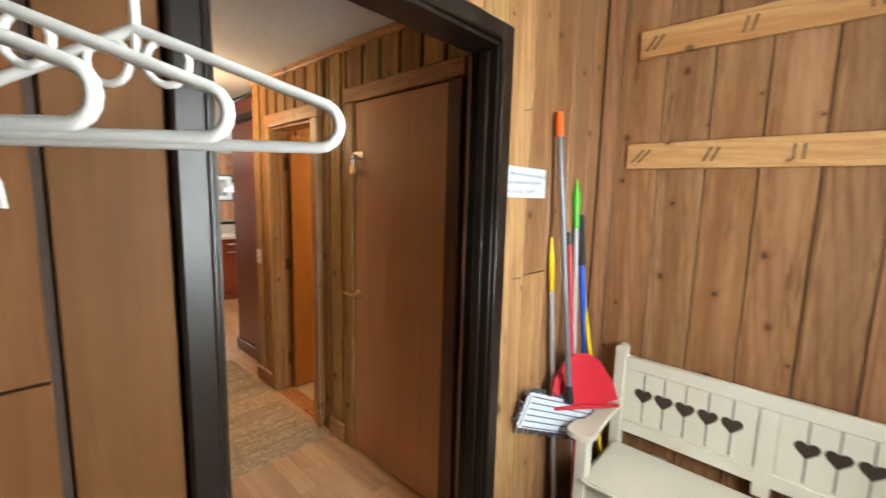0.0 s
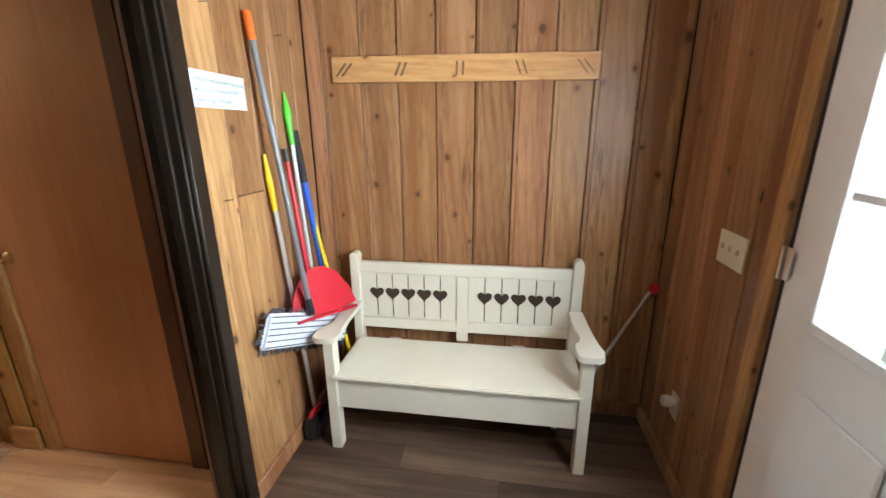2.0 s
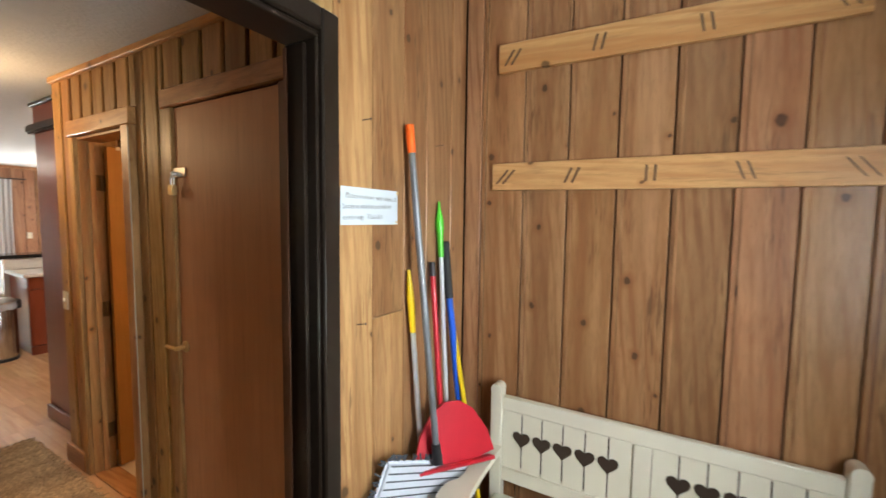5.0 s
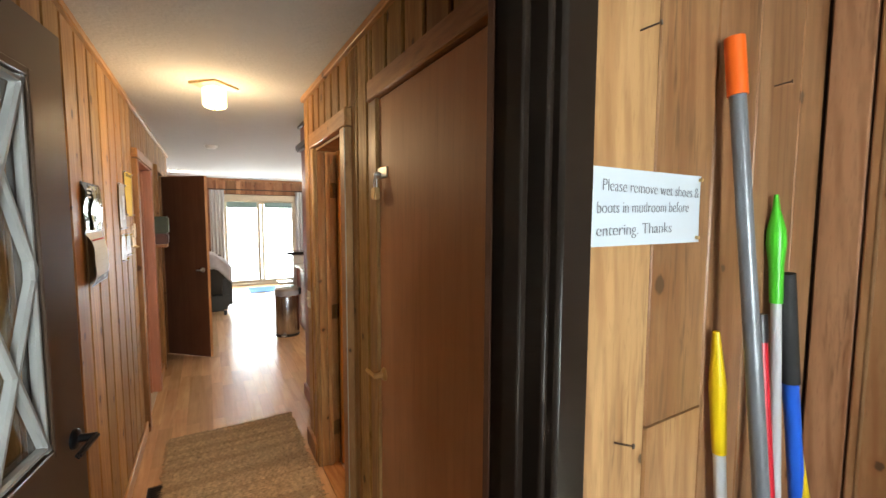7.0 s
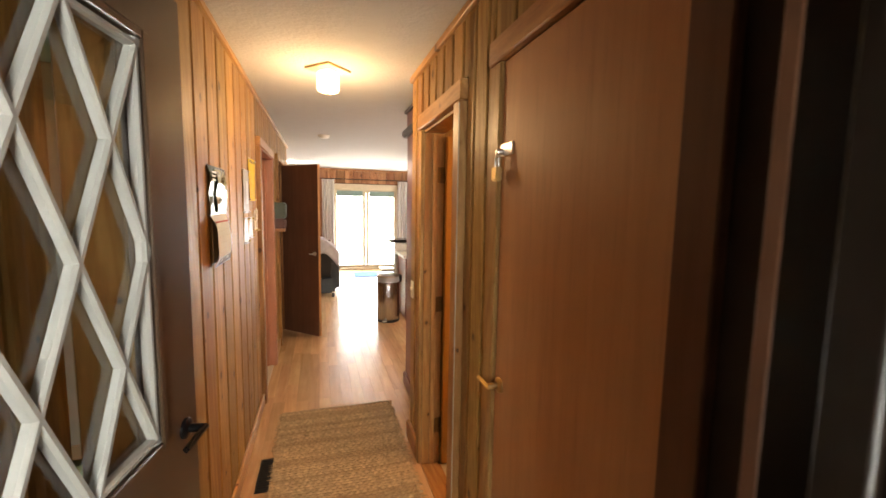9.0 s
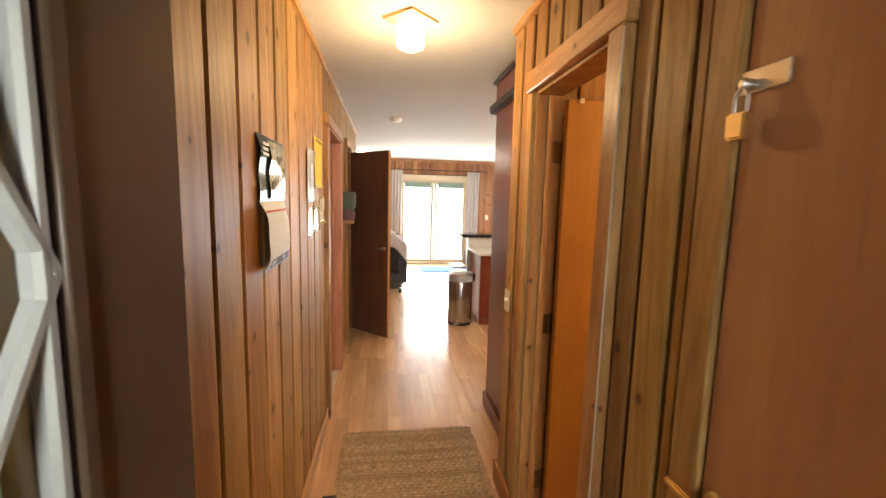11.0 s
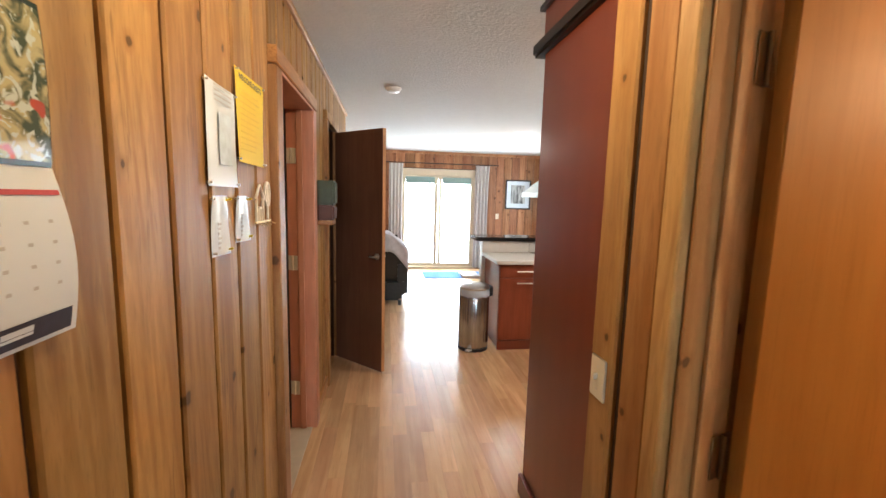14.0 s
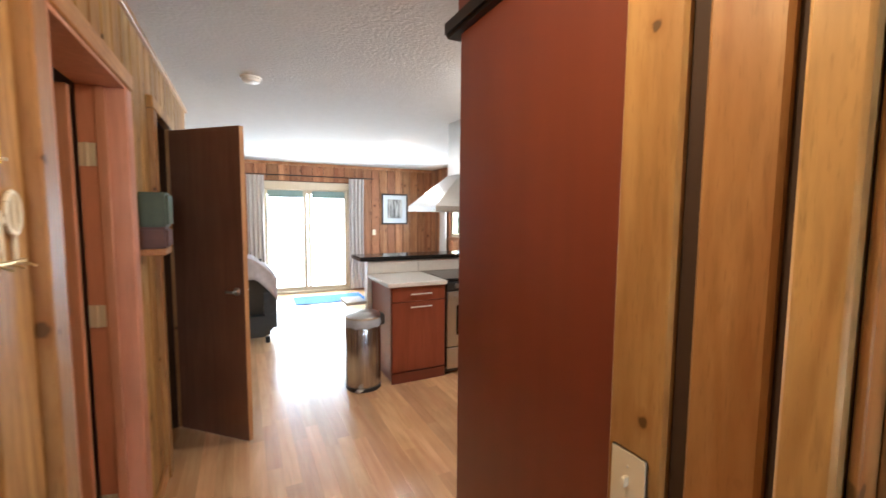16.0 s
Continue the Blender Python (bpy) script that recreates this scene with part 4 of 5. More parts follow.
s = thing("paper_notice", "handwritten white paper notice pinned to pine boards", "notice", pose(1.862, 1.68, 1.546))
sheet = part("sheet", paper_sheet(0.272, 0.112, 0.002), M_PAPER, s)
for line, x, z, width, tilt in (("Please remove wet shoes &", 0.016, 0.079, 0.242, 1), ("boots in mudroom before", 0.006, 0.047, 0.224, -1), ("entering. Thanks", 0.006, 0.015, 0.178, -1)):
    words = lettering("writing", line, 0.0245, M_PENCIL, s, Matrix())
    words.matrix_local = pose(x, -0.0062, z, 90, tilt, 0) @ Matrix.Diagonal((width / words.dimensions.x, 1, 1, 1))
for x, z in ((0.265, 0.105), (0.262, 0.008)):
    part("tack", tube((x, -0.004, z), (x, -0.009, z), 0.003, sides=8), M_BRASS, s)
M_NAIL = plain("rusty_nail", (0.09, 0.06, 0.05), 0.5, 0.6)
for x, z in ((1.96, 1.86), (2.39, 1.85), (1.935, 1.24)):
    part_ob = thing("nail", "small bent rusty nail in a pine board", "nail", pose(x, 1.682, z))
    part("shank", tube((0, 0, 0), (0.01, -0.025, 0.004), 0.0015, sides=6), M_NAIL, part_ob)
    part("head", tube((0.01, -0.025, 0.004), (0.0105, -0.027, 0.0042), 0.004, sides=8), M_NAIL, part_ob)


def pole(parent, name, a, b, r, material, r1=None, label=""):
    return part(name, tube(a, b, r, r1), material, parent, label)


def on_line(a, b, f):
    return Vector(a).lerp(Vector(b), f)


# flat mop whose pad leans on the bench arm
A, B = Vector((2.17, 1.655, 1.885)), Vector((2.20, 1.545, 0.70))
mop = thing("dust_mop", "flat dust mop with grey pole, orange tip and striped pad", "mop")
pole(mop, "tip", A, on_line(A, B, 0.08), 0.0155, M_ORANGE, 0.0155, "orange hanging tip")
pole(mop, "handle", on_line(A, B, 0.08), on_line(A, B, 0.95), 0.0125, M_GREYPOLE)
pole(mop, "joint", on_line(A, B, 0.94), B, 0.016, M_BLACKPLASTIC, 0.02, "black swivel joint")
pad_m = Matrix.Translation((2.225, 1.57, 0.612)) @ Euler((radians(4), radians(22), radians(-15.5))).to_matrix().to_4x4()
bm = bmesh.new()
rng = random.Random(3)
boxed(bm, -0.27, 0.27, -0.012, 0.012, -0.075, 0.075, 0.01, 2)
pad = part("pad", bm, M_MOPWHITE, mop, "white cloth pad with dark stripes")
pad.matrix_local = pad_m
for i in range(6):
    z = -0.062 + 0.025 * i
    part("stripe", box(-0.255, 0.255, -0.0165, -0.0125, z - 0.002, z + 0.002, 0.001), M_MOPGREY, pad)
bm = bmesh.new()
for i in range(150):
    u = rng.uniform(0, 2 * (0.54 + 0.15))
    if u < 0.54:
        p, o = (-0.27 + u, -0.075), (rng.uniform(-0.01, 0.01), -0.022)
    elif u < 0.69:
        p, o = (0.27, -0.075 + u - 0.54), (0.02, rng.uniform(-0.01, 0.01))
    elif u < 1.23:
        p, o = (0.27 - (u - 0.69), 0.075), (rng.uniform(-0.01, 0.01), 0.02)
    else:
        p, o = (-0.27, 0.075 - (u - 1.23)), (-0.024, rng.uniform(-0.01, 0.01))
    tube((p[0], 0, p[1]), (p[0] + o[0], rng.uniform(-0.01, 0.008), p[1] + o[1]), 0.004, 0.003, 5, bm)
tagged(part("fringe", bm, M_MOPGREY, pad, "dark grey yarn fringe"), kind="stuff")

# upright dustpan with long handle
dp = thing("dustpan", "red long-handled dustpan leaning in the corner", "dustpan")
A, B = Vector((2.335, 1.66, 1.40)), Vector((2.31, 1.60, 0.86))
pole(dp, "grip", A, on_line(A, B, 0.1), 0.013, M_BLACKPLASTIC)
pole(dp, "handle", on_line(A, B, 0.1), B, 0.011, M_RED)
fan = [(-0.03, 0.20), (0.03, 0.20), (0.09, 0.165), (0.15, 0.08), (0.175, 0.0), (0.10, -0.015), (-0.10, -0.015), (-0.165, 0.0), (-0.14, 0.09), (-0.09, 0.165)]
bm = outline_solid(fan, 0.012)
pan = part("pan", bm, M_RED, dp)
pan.matrix_local = pose(2.29, 1.52, 0.68, -16, 4, -32)
bm = outline_solid([(u * 0.93, v * 0.9 + 0.005) for u, v in fan], 0.008)
bmesh.ops.translate(bm, verts=bm.verts, vec=(0, 0.02, 0))
part("pan_back", bm, M_RED, pan)
part("pan_wall", box(-0.16, 0.16, -0.03, 0.012, -0.028, -0.014, 0.004), M_RED, pan)
pole(dp, "lower_pole", (2.33, 1.57, 0.66), (2.36, 1.56, 0.0), 0.011, M_RED)

# yellow-topped broom, green-topped duster, black and blue poles
br = thing("broom", "broom with white pole and yellow plastic grip", "broom")
A, B = Vector((2.185, 1.665, 1.385)), Vector((2.30, 1.62, 0.0))
pole(br, "tip", A, on_line(A, B, 0.07), 0.006, M_YELLOWPOLE, 0.014)
pole(br, "grip", on_line(A, B, 0.07), on_line(A, B, 0.165), 0.0145, M_YELLOWPOLE, 0.012)
pole(br, "handle", on_line(A, B, 0.165), on_line(A, B, 0.98), 0.0105, M_WHITEPOLE)
part("brush_head", box(2.2, 2.4, 1.575, 1.66, 0.0, 0.12, 0.02, 2), M_BLACKPLASTIC, br, "dark bristle head")

sc = thing("scrub_brush", "long brush with white pole and bright green grip", "brush")
A, B = Vector((2.395, 1.668, 1.635)), Vector((2.44, 1.60, 0.0))
prof = [(0.004, 0), (0.007, 0.03), (0.016, 0.07), (0.0175, 0.1), (0.013, 0.14), (0.0115, 0.22)]
bm = turned(prof, 16)
g = part("grip", bm, M_GREEN, sc, "green moulded grip")
g.matrix_local = Matrix.Translation(A) @ (B - A).to_track_quat("Z", "Y").to_matrix().to_4x4()
pole(sc, "handle", on_line(A, B, 0.13), on_line(A, B, 0.985), 0.0095, M_WHITEPOLE)
part("brush_head", box(2.38, 2.5, 1.56, 1.64, 0.0, 0.045, 0.01, 2), M_RED, sc)

bl = thing("squeegee", "blue pole squeegee with a black foam grip", "squeegee")
A, B = Vector((2.42, 1.655, 1.475)), Vector((2.565, 1.56, 0.0))
pole(bl, "grip", A, on_line(A, B, 0.155), 0.019, M_FOAM, 0.017)
pole(bl, "handle", on_line(A, B, 0.155), on_line(A, B, 0.45), 0.0145, M_BLUE)
pole(bl, "lower_handle", on_line(A, B, 0.45), B, 0.0135, M_BLACKPLASTIC)
part("head", box(2.48, 2.61, 1.52, 1.6, 0.0, 0.03, 0.006), M_BLACKPLASTIC, bl)

yb = thing("dust_broom", "broom with thin yellow pole in the corner", "broom")
A, B = Vector((2.40, 1.672, 1.29)), Vector((2.50, 1.45, 0.02))
A2 = Vector((2.46, 1.66, 1.28))
pole(yb, "grip", A2, on_line(A2, B, 0.14), 0.012, M_BLACKPLASTIC)
pole(yb, "handle", on_line(A2, B, 0.14), on_line(A2, B, 0.97), 0.0105, M_YELLOWPOLE)
part("brush_head", box(2.44, 2.58, 1.40, 1.5, 0.0, 0.09, 0.015, 2), M_BLACKPLASTIC, yb)

# second red dustpan low in the corner
lp = thing("small_dustpan", "small red dustpan standing low behind the bench", "dustpan")
bm = outline_solid([(-0.06, 0), (0.06, 0), (0.055, 0.13), (0.02, 0.16), (-0.02, 0.16), (-0.055, 0.13)], 0.015)
o = part("pan", bm, M_RED, lp)
o.matrix_local = pose(2.28, 1.63, 0.005, 12, 0, -10)

# plunger-like snow brush beside the bench
sb = thing("ice_scraper", "steel rod with a round red knob leaning in the corner", "tool")
A, B = Vector((2.605, 0.0, 0.745)), Vector((2.45, 0.44, 0.012))
pole(sb, "rod", on_line(A, B, 0.03), B, 0.0105, M_STEEL)
bm = turned([(0.008, -0.012), (0.022, -0.01), (0.027, 0.0), (0.022, 0.012), (0.008, 0.016)], 20)
o = part("knob", bm, M_RED, sb, "red round knob")
o.matrix_local = Matrix.Translation(A - Vector((0.012, 0, 0))) @ Euler((0, radians(-80), 0)).to_matrix().to_4x4()


def switch_plate(name, label, m, gangs, width, height):
    p = thing(name, label, "light switch", m)
    part("plate", box(-width / 2, width / 2, -0.006, 0, -height / 2, height / 2, 0.003, 2), M_IVORY, p)
    for i in range(gangs):
        x = (i - (gangs - 1) / 2) * 0.046
        part("toggle", box(x - 0.004, x + 0.004, -0.018, -0.006, -0.004, 0.014, 0.002), M_IVORY, p)
        for z in (-0.03, 0.03):
            part("screw", tube((x, -0.006, z), (x, -0.0072, z), 0.0025, sides=8), M_CHROME, p)
    return p


switch_plate("light_switch", "ivory three-gang light switch on brown pine boards", pose(2.075, -0.03, 1.085, 0, 0, 180), 3, 0.165, 0.115)
switch_plate("light_switch", "ivory single light switch on a pine board", pose(1.985, 4.09, 1.035, 0, 0, -90), 1, 0.072, 0.115)
switch_plate("light_switch", "white light switch beside the sliding door", pose(3.78, 11.641, 1.14), 1, 0.072, 0.115)
o = thing("wall_outlet", "ivory wall outlet with a white plug-in night light", "outlet", pose(2.27, -0.03, 0.34, 0, 0, 180))
part("plate", box(-0.035, 0.035, -0.006, 0, -0.057, 0.057, 0.003, 2), M_IVORY, o)
bm = turned([(0.014, 0), (0.022, 0.012), (0.026, 0.03), (0.022, 0.048), (0.008, 0.055)], 18)
k = part("night_light", bm, M_HANGER, o)
k.matrix_local = pose(0.0, -0.006, 0.02, 90, 0, 0)

# short clothes rod with plastic hangers
rod = thing("clothes_rod", "steel clothes rod along the plywood wall", "clothes rod", pose(0.0, 1.33, 1.787))
part("rod", tube((-0.899, 0, 0), (0.80, 0, 0), 0.011), M_STEEL, rod)
part("flange", tube((-0.899, 0, 0), (-0.887, 0, 0), 0.03), M_STEEL, rod)
part("bracket", tube((0.79, 0, 0.0), (0.79, 0.352, 0.33), 0.006), M_STEEL, rod)


def smooth_wire(points, radius, parent, name, material):
    cu = bpy.data.curves.new(name, "CURVE")
    cu.dimensions, cu.bevel_depth, cu.bevel_resolution, cu.resolution_u = "3D", radius, 4, 4
    sp = cu.splines.new("POLY")
    sp.points.add(len(points) - 1)
    for p, c in zip(sp.points, points):
        p.co = (*c, 1)
    tmp = new(name, cu)
    bpy.context.view_layer.update()
    me = bpy.data.meshes.new_from_object(tmp.evaluated_get(bpy.context.evaluated_depsgraph_get()))
    bpy.data.objects.remove(tmp)
    me.materials.clear()
    me.materials.append(material)
    me.polygons.foreach_set("use_smooth", [True] * len(me.polygons))
    ob = new(name, me)
    ob.parent = parent
    return ob


def arc(cx, cz, r, a0, a1, n=7):
    return [(cx + r * math.cos(radians(a0 + (a1 - a0) * i / n)), 0, cz + r * math.sin(radians(a0 + (a1 - a0) * i / n))) for i in range(n + 1)]


def make_hanger(m):
    """A plastic clothes hanger, hung at its hook's crown; local x along the bar."""
    h = thing("clothes_hanger", "white plastic tube clothes hanger on the rod", "hanger", m, "hangers on the rod")
    loop = [(0, 0, -0.118)] + arc(0.163, -0.198, 0.02, 64, -90) + arc(-0.163, -0.198, 0.02, 270, 116) + [(0, 0, -0.118)]
    smooth_wire(loop, 0.0054, h, "body", M_HANGER)
    hook = [(0, 0, -0.15), (0, 0, -0.05)] + arc(0, -0.017, 0.022, -60, 200, 10)
    smooth_wire(hook, 0.004, h, "hook", M_HANGER)
    for side in (-1, 1):
        smooth_wire(arc(side * 0.027, -0.146, 0.02, 90, 90 + side * 300, 12), 0.0035, h, "strap_notch", M_HANGER)
    return h


make_hanger(pose(0.737, 1.313, 1.802, 0, 0, -47))
make_hanger(pose(0.648, 1.334, 1.802, 0, 0, -47))
make_hanger(pose(0.567, 1.341, 1.802, 0, 0, -47))
make_hanger(pose(0.44, 1.335, 1.802, 0, 0, -75))
tag = thing("hanging_tag", "white plastic tag hanging from a hanger bar", "tag", pose(0.628, 1.43, 1.575, 0, 0, -47))
part("stem", tube((0, 0, 0.005), (0, 0, -0.025), 0.004, sides=8), M_HANGER, tag)
part("plate", outline_solid([(-0.012, -0.02), (0.012, -0.02), (0.02, -0.03), (0.023, -0.055), (-0.023, -0.055), (-0.02, -0.03)], 0.004), M_HANGER, tag)
part("mark", box(-0.006, 0.006, -0.0015, 0.0, -0.044, -0.038), M_INK, tag)

# ---- hall things ----
lamp = thing("ceiling_lamp", "lit square frosted glass ceiling lamp with brass plate", "ceiling lamp", pose(1.47, 4.136, ceiling_z(4.136), 0, 0, 45))
part("plate", box(-0.095, 0.095, -0.095, 0.095, -0.014, 0.0, 0.004), M_BRASS, lamp)
bm = box(-0.052, 0.052, -0.052, 0.052, -0.137, -0.018, 0.012, 2)
shade = part("shade", bm, M_SHADE, lamp, "glowing frosted glass shade")
shade.visible_shadow = False
part("finial", turned([(0.004, -0.152), (0.008, -0.147), (0.006, -0.14)], 12), M_BRASS, lamp)

sm = thing("smoke_detector", "round white smoke detector on the ceiling", "smoke detector", pose(1.475, 6.7, ceiling_z(6.7)))
part("base", turned([(0.065, -0.012), (0.068, 0.0)], 28), M_HANGER, sm)
part("cover", turned([(0.035, -0.036), (0.052, -0.03), (0.058, -0.012)], 28), M_HANGER, sm)
for x, y in ((3.37, 9.0), (0.92, 10.4)):
    r = thing("recessed_light", "lit round recessed ceiling light with white ring", "ceiling light", pose(x, y, ceiling_z(y)), "recessed lights")
    part("ring", turned([(0.075, -0.006), (0.085, 0.0)], 28), M_HANGER, r)
    part("lens", turned([(0.055, -0.009), (0.06, -0.0062)], 24), M_DOWNLIGHT, r)

# braided rug of many rope rows
rug = thing("jute_rug", "worn braided jute rug with fringed edges on laminate", "rug", pose(1.13, 3.02, 0.0))
RW, RL = 0.79, 1.66
part("backing", box(0.01, RW - 0.01, 0, RL, 0.0, 0.006), M_ROPE_DARK, rug)


def rope_rows(rows, seed):
    """Bumpy cross-wise rope rows in one mesh."""
    r = random.Random(seed)
    verts, faces = [], []
    n = 44
    for j in rows:
        y = 0.012 + j * 0.0235
        w0, w1 = r.uniform(-0.012, 0.012), RW + r.uniform(-0.012, 0.012)
        base = len(verts)
        for i in range(n + 1):
            x = w0 + (w1 - w0) * i / n
            lift = 0.014 + 0.0055 * (1 if (i + j) % 2 else -1) + r.uniform(-0.0015, 0.0015)
            yo = y + r.uniform(-0.003, 0.003) + 0.006 * math.sin(x * 7 + 1)
            for dy, z in ((-0.0115, 0.003), (-0.007, lift - 0.003), (0.0, lift), (0.007, lift - 0.003), (0.0115, 0.003)):
                verts.append((x, yo + dy, z))
        for i in range(n):
            for k_ in range(4):
                a = base + i * 5 + k_
                faces.append((a, a + 5, a + 6, a + 1))
    me = bpy.data.meshes.new("braid")
    me.from_pydata(verts, [], faces)
    me.polygons.foreach_set("use_smooth", [True] * len(faces))
    return me


for k_, m_ in ((0, M_ROPE), (1, M_ROPE_DARK)):
    rr = random.Random(11)
    rows = [j for j in range(70) if (rr.random() < 0.3) == bool(k_)]
    me = rope_rows(rows, 5 + k_)
    me.materials.append(m_)
    ob = tagged(new("braid", me), kind="stuff")
    ob.parent = rug

fringe_rng = random.Random(9)
bm = bmesh.new()
for i in range(170):
    y = RL * i / 170
    for x0, sx in ((0.01, -1), (RW - 0.01, 1)):
        tube((x0, y, 0.009), (x0 + sx * fringe_rng.uniform(0.02, 0.045), y + fringe_rng.uniform(-0.008, 0.008), 0.004), 0.0032, 0.002, 5, bm)
tagged(part("fringe", bm, M_ROPE, rug), kind="stuff")

vent = thing("floor_vent", "black metal floor register in the laminate floor", "floor vent", pose(1.05, 3.80, 0.0))
part("frame", box(0, 0.085, 0, 0.31, 0.001, 0.006, 0.002), M_BLACKMETAL, vent)
for i in range(14):
    part("slat", box(0.012, 0.073, 0.014 + 0.0205 * i, 0.024 + 0.0205 * i, 0.006, 0.009), M_BLACKMETAL, vent)


# wall calendar; local x along the wall, front towards -y
LEFT = 0.9665
cal = thing("wall_calendar", "curling wall calendar with printed picture above dates", "calendar", pose(LEFT, 3.455, 1.295, 0, 0, 90))


def curled(width, z0, z1, bulge, lean, n=10, k=12, seed=0.0):
    bm = bmesh.new()
    grid = []
    for j in range(k + 1):
        f = j / k
        row = []
        for i in range(n + 1):
            u = i / n
            y = -0.004 - bulge * math.sin(math.pi * (1 - f)) * (1 - 0.5 * u) - 0.006 * math.sin(f * 9 + seed) * (1 - u) - lean * (1 - f)
            row.append(bm.verts.new((width * u, y, z0 + (z1 - z0) * f)))
        grid.append(row)
    for j in range(k):
        for i in range(n):
            bm.faces.new((grid[j][i], grid[j][i + 1], grid[j + 1][i + 1], grid[j + 1][i]))
    back = bmesh.ops.duplicate(bm, geom=list(bm.faces))
    bmesh.ops.translate(bm, verts=[v for v in back["geom"] if isinstance(v, bmesh.types.BMVert)], vec=(0, 0.0012, 0))
    return bm


def curl_y(f, u, bulge, lean, seed):
    return -0.004 - bulge * math.sin(math.pi * (1 - f)) * (1 - 0.5 * u) - 0.006 * math.sin(f * 9 + seed) * (1 - u) - lean * (1 - f)


CW = 0.315
part("upper_page", curled(CW, 0.225, 0.435, 0.008, 0.0, seed=1.0), M_GREENPRINT, cal, "glossy dark green page")
pic = curled(CW * 0.66, 0.232, 0.425, 0.008, 0.0, seed=1.0)
bmesh.ops.translate(pic, verts=pic.verts, vec=(CW * 0.31, -0.006, 0))
part("printed_picture", pic, M_PICTURE, cal, "glossy picture in green and cream")
part("lower_page", curled(CW, 0.0, 0.225, 0.03, 0.012, seed=0.4), M_PAPER, cal, "white page of dates, curling")


def on_page(u0, u1, f0, f1, material, name):
    bm = bmesh.new()
    rows = []
    for f in (f0, (f0 + f1) / 2, f1):
        rows.append([bm.verts.new((CW * u, curl_y(f, u, 0.03, 0.012, 0.4) - 0.0018, 0.225 * f)) for u in [u0 + (u1 - u0) * i / 10 for i in range(11)]])
    for a, b in zip(rows, rows[1:]):
        for i in range(10):
            bm.faces.new((a[i], a[i + 1], b[i + 1], b[i]))
    part(name, bm, material, cal)


on_page(0.02, 0.98, 0.84, 0.87, M_REDPRINT, "red_line")
on_page(0.08, 0.96, 0.03, 0.16, M_NAVY, "navy_band")
on_page(0.13, 0.3, 0.075, 0.125, M_PAPER, "band_box")
on_page(0.6, 0.75, 0.075, 0.13, M_PAPER, "band_box")
for j in range(4):
    for i in range(7):
        on_page(0.12 + 0.125 * i, 0.145 + 0.125 * i, 0.68 - 0.12 * j, 0.7 - 0.12 * j, M_GREY_INK, "date_mark")
for j in range(3):
    part("title_bar", box(0.012, 0.075, -0.019, -0.0185, 0.40 - 0.016 * j, 0.409 - 0.016 * j), M_PAPER, cal)


def pinned(name, label, y, z, w, h, material, seed, curl=0.006):
    p = thing(name, label, "paper", pose(LEFT, y, z, 0, 0, 90))
    part("sheet", paper_sheet(w, h, curl, seed), material, p)
    for u, v in ((0.008, h - 0.008), (w - 0.008, h - 0.008), (w - 0.008, 0.008), (0.008, 0.01)):
        part("tack", tube((u, -0.001, v), (u, -0.014, v), 0.0035, sides=8), M_CHROME, p)
    return p


wp = pinned("map_sheet", "white laminated sheet with a pale blue printed map", 4.262, 1.51, 0.215, 0.275, M_SHEEN, 0.3)
part("printed_map", box(0.075, 0.16, -0.0095, -0.009, 0.06, 0.2), M_BLUEPRINT, wp)
for i in range(4):
    part("text_bar", box(0.05, 0.17, -0.0095, -0.009, 0.225 + 0.013 * i, 0.229 + 0.013 * i), M_GREY_INK, wp)
yp = pinned("welcome_sheet", "yellow welcome sheet pinned to the pine boards", 4.485, 1.59, 0.275, 0.285, M_YELLOW, 1.4)
lettering("writing", "WELCOME GUESTS", 0.026, M_INK, yp, pose(0.012, -0.0105, 0.252, 90, 0, 0))
M_FAINT = plain("faint_yellow_print", (0.84, 0.62, 0.03), 0.7)
for i in range(11):
    part("text_bar", box(0.02, 0.16 + 0.06 * math.sin(i * 2.3) ** 2, -0.0095, -0.009, 0.04 + 0.018 * i, 0.044 + 0.018 * i), M_FAINT, yp)
for y, h in ((4.275, 0.165), (4.45, 0.145)):
    cpy = pinned("plastic_sleeve", "clear plastic sleeve with a folded card inside", y, 1.485 - h, 0.10, h, M_SHEEN, y, 0.01)
    for i in range(6):
        part("card_print", box(0.022, 0.034 + 0.006 * (i % 3), -0.0115, -0.011, 0.02 + 0.013 * i, 0.027 + 0.013 * i), M_GREY_INK, cpy)
    for v in (0.012, h - 0.012):
        part("pin", tube((0.092, -0.008, v), (0.092, -0.024, v + 0.003), 0.003, sides=8), M_YELLOWPOLE, cpy)

# brass house-shaped key hook
kh = thing("key_hook", "small brass key hook shaped like house and tree", "key hook", pose(LEFT, 4.64, 1.385, 0, 0, 90) @ Matrix.Diagonal((1.25, 1.25, 1.25, 1)))
part("rail", box(0.0, 0.15, -0.006, 0, 0.0, 0.008, 0.002), M_BRASS, kh)
for a, b in (((0.01, 0.008), (0.01, 0.075)), ((0.07, 0.008), (0.07, 0.075)), ((0.0, 0.07), (0.04, 0.112)), ((0.04, 0.112), (0.08, 0.07)), ((0.03, 0.008), (0.03, 0.045)), ((0.05, 0.008), (0.05, 0.045)), ((0.03, 0.045), (0.05, 0.045))):
    part("house_bar", tube((a[0], -0.004, a[1]), (b[0], -0.004, b[1]), 0.0042, sides=6), M_CREAM, kh)
bm = tube((0.115, -0.004, 0.008), (0.115, -0.004, 0.12), 0.0042, sides=6)
ring = [(0.115 + 0.024 * math.cos(i * math.pi / 6), 0.085 + 0.036 * math.sin(i * math.pi / 6)) for i in range(13)]
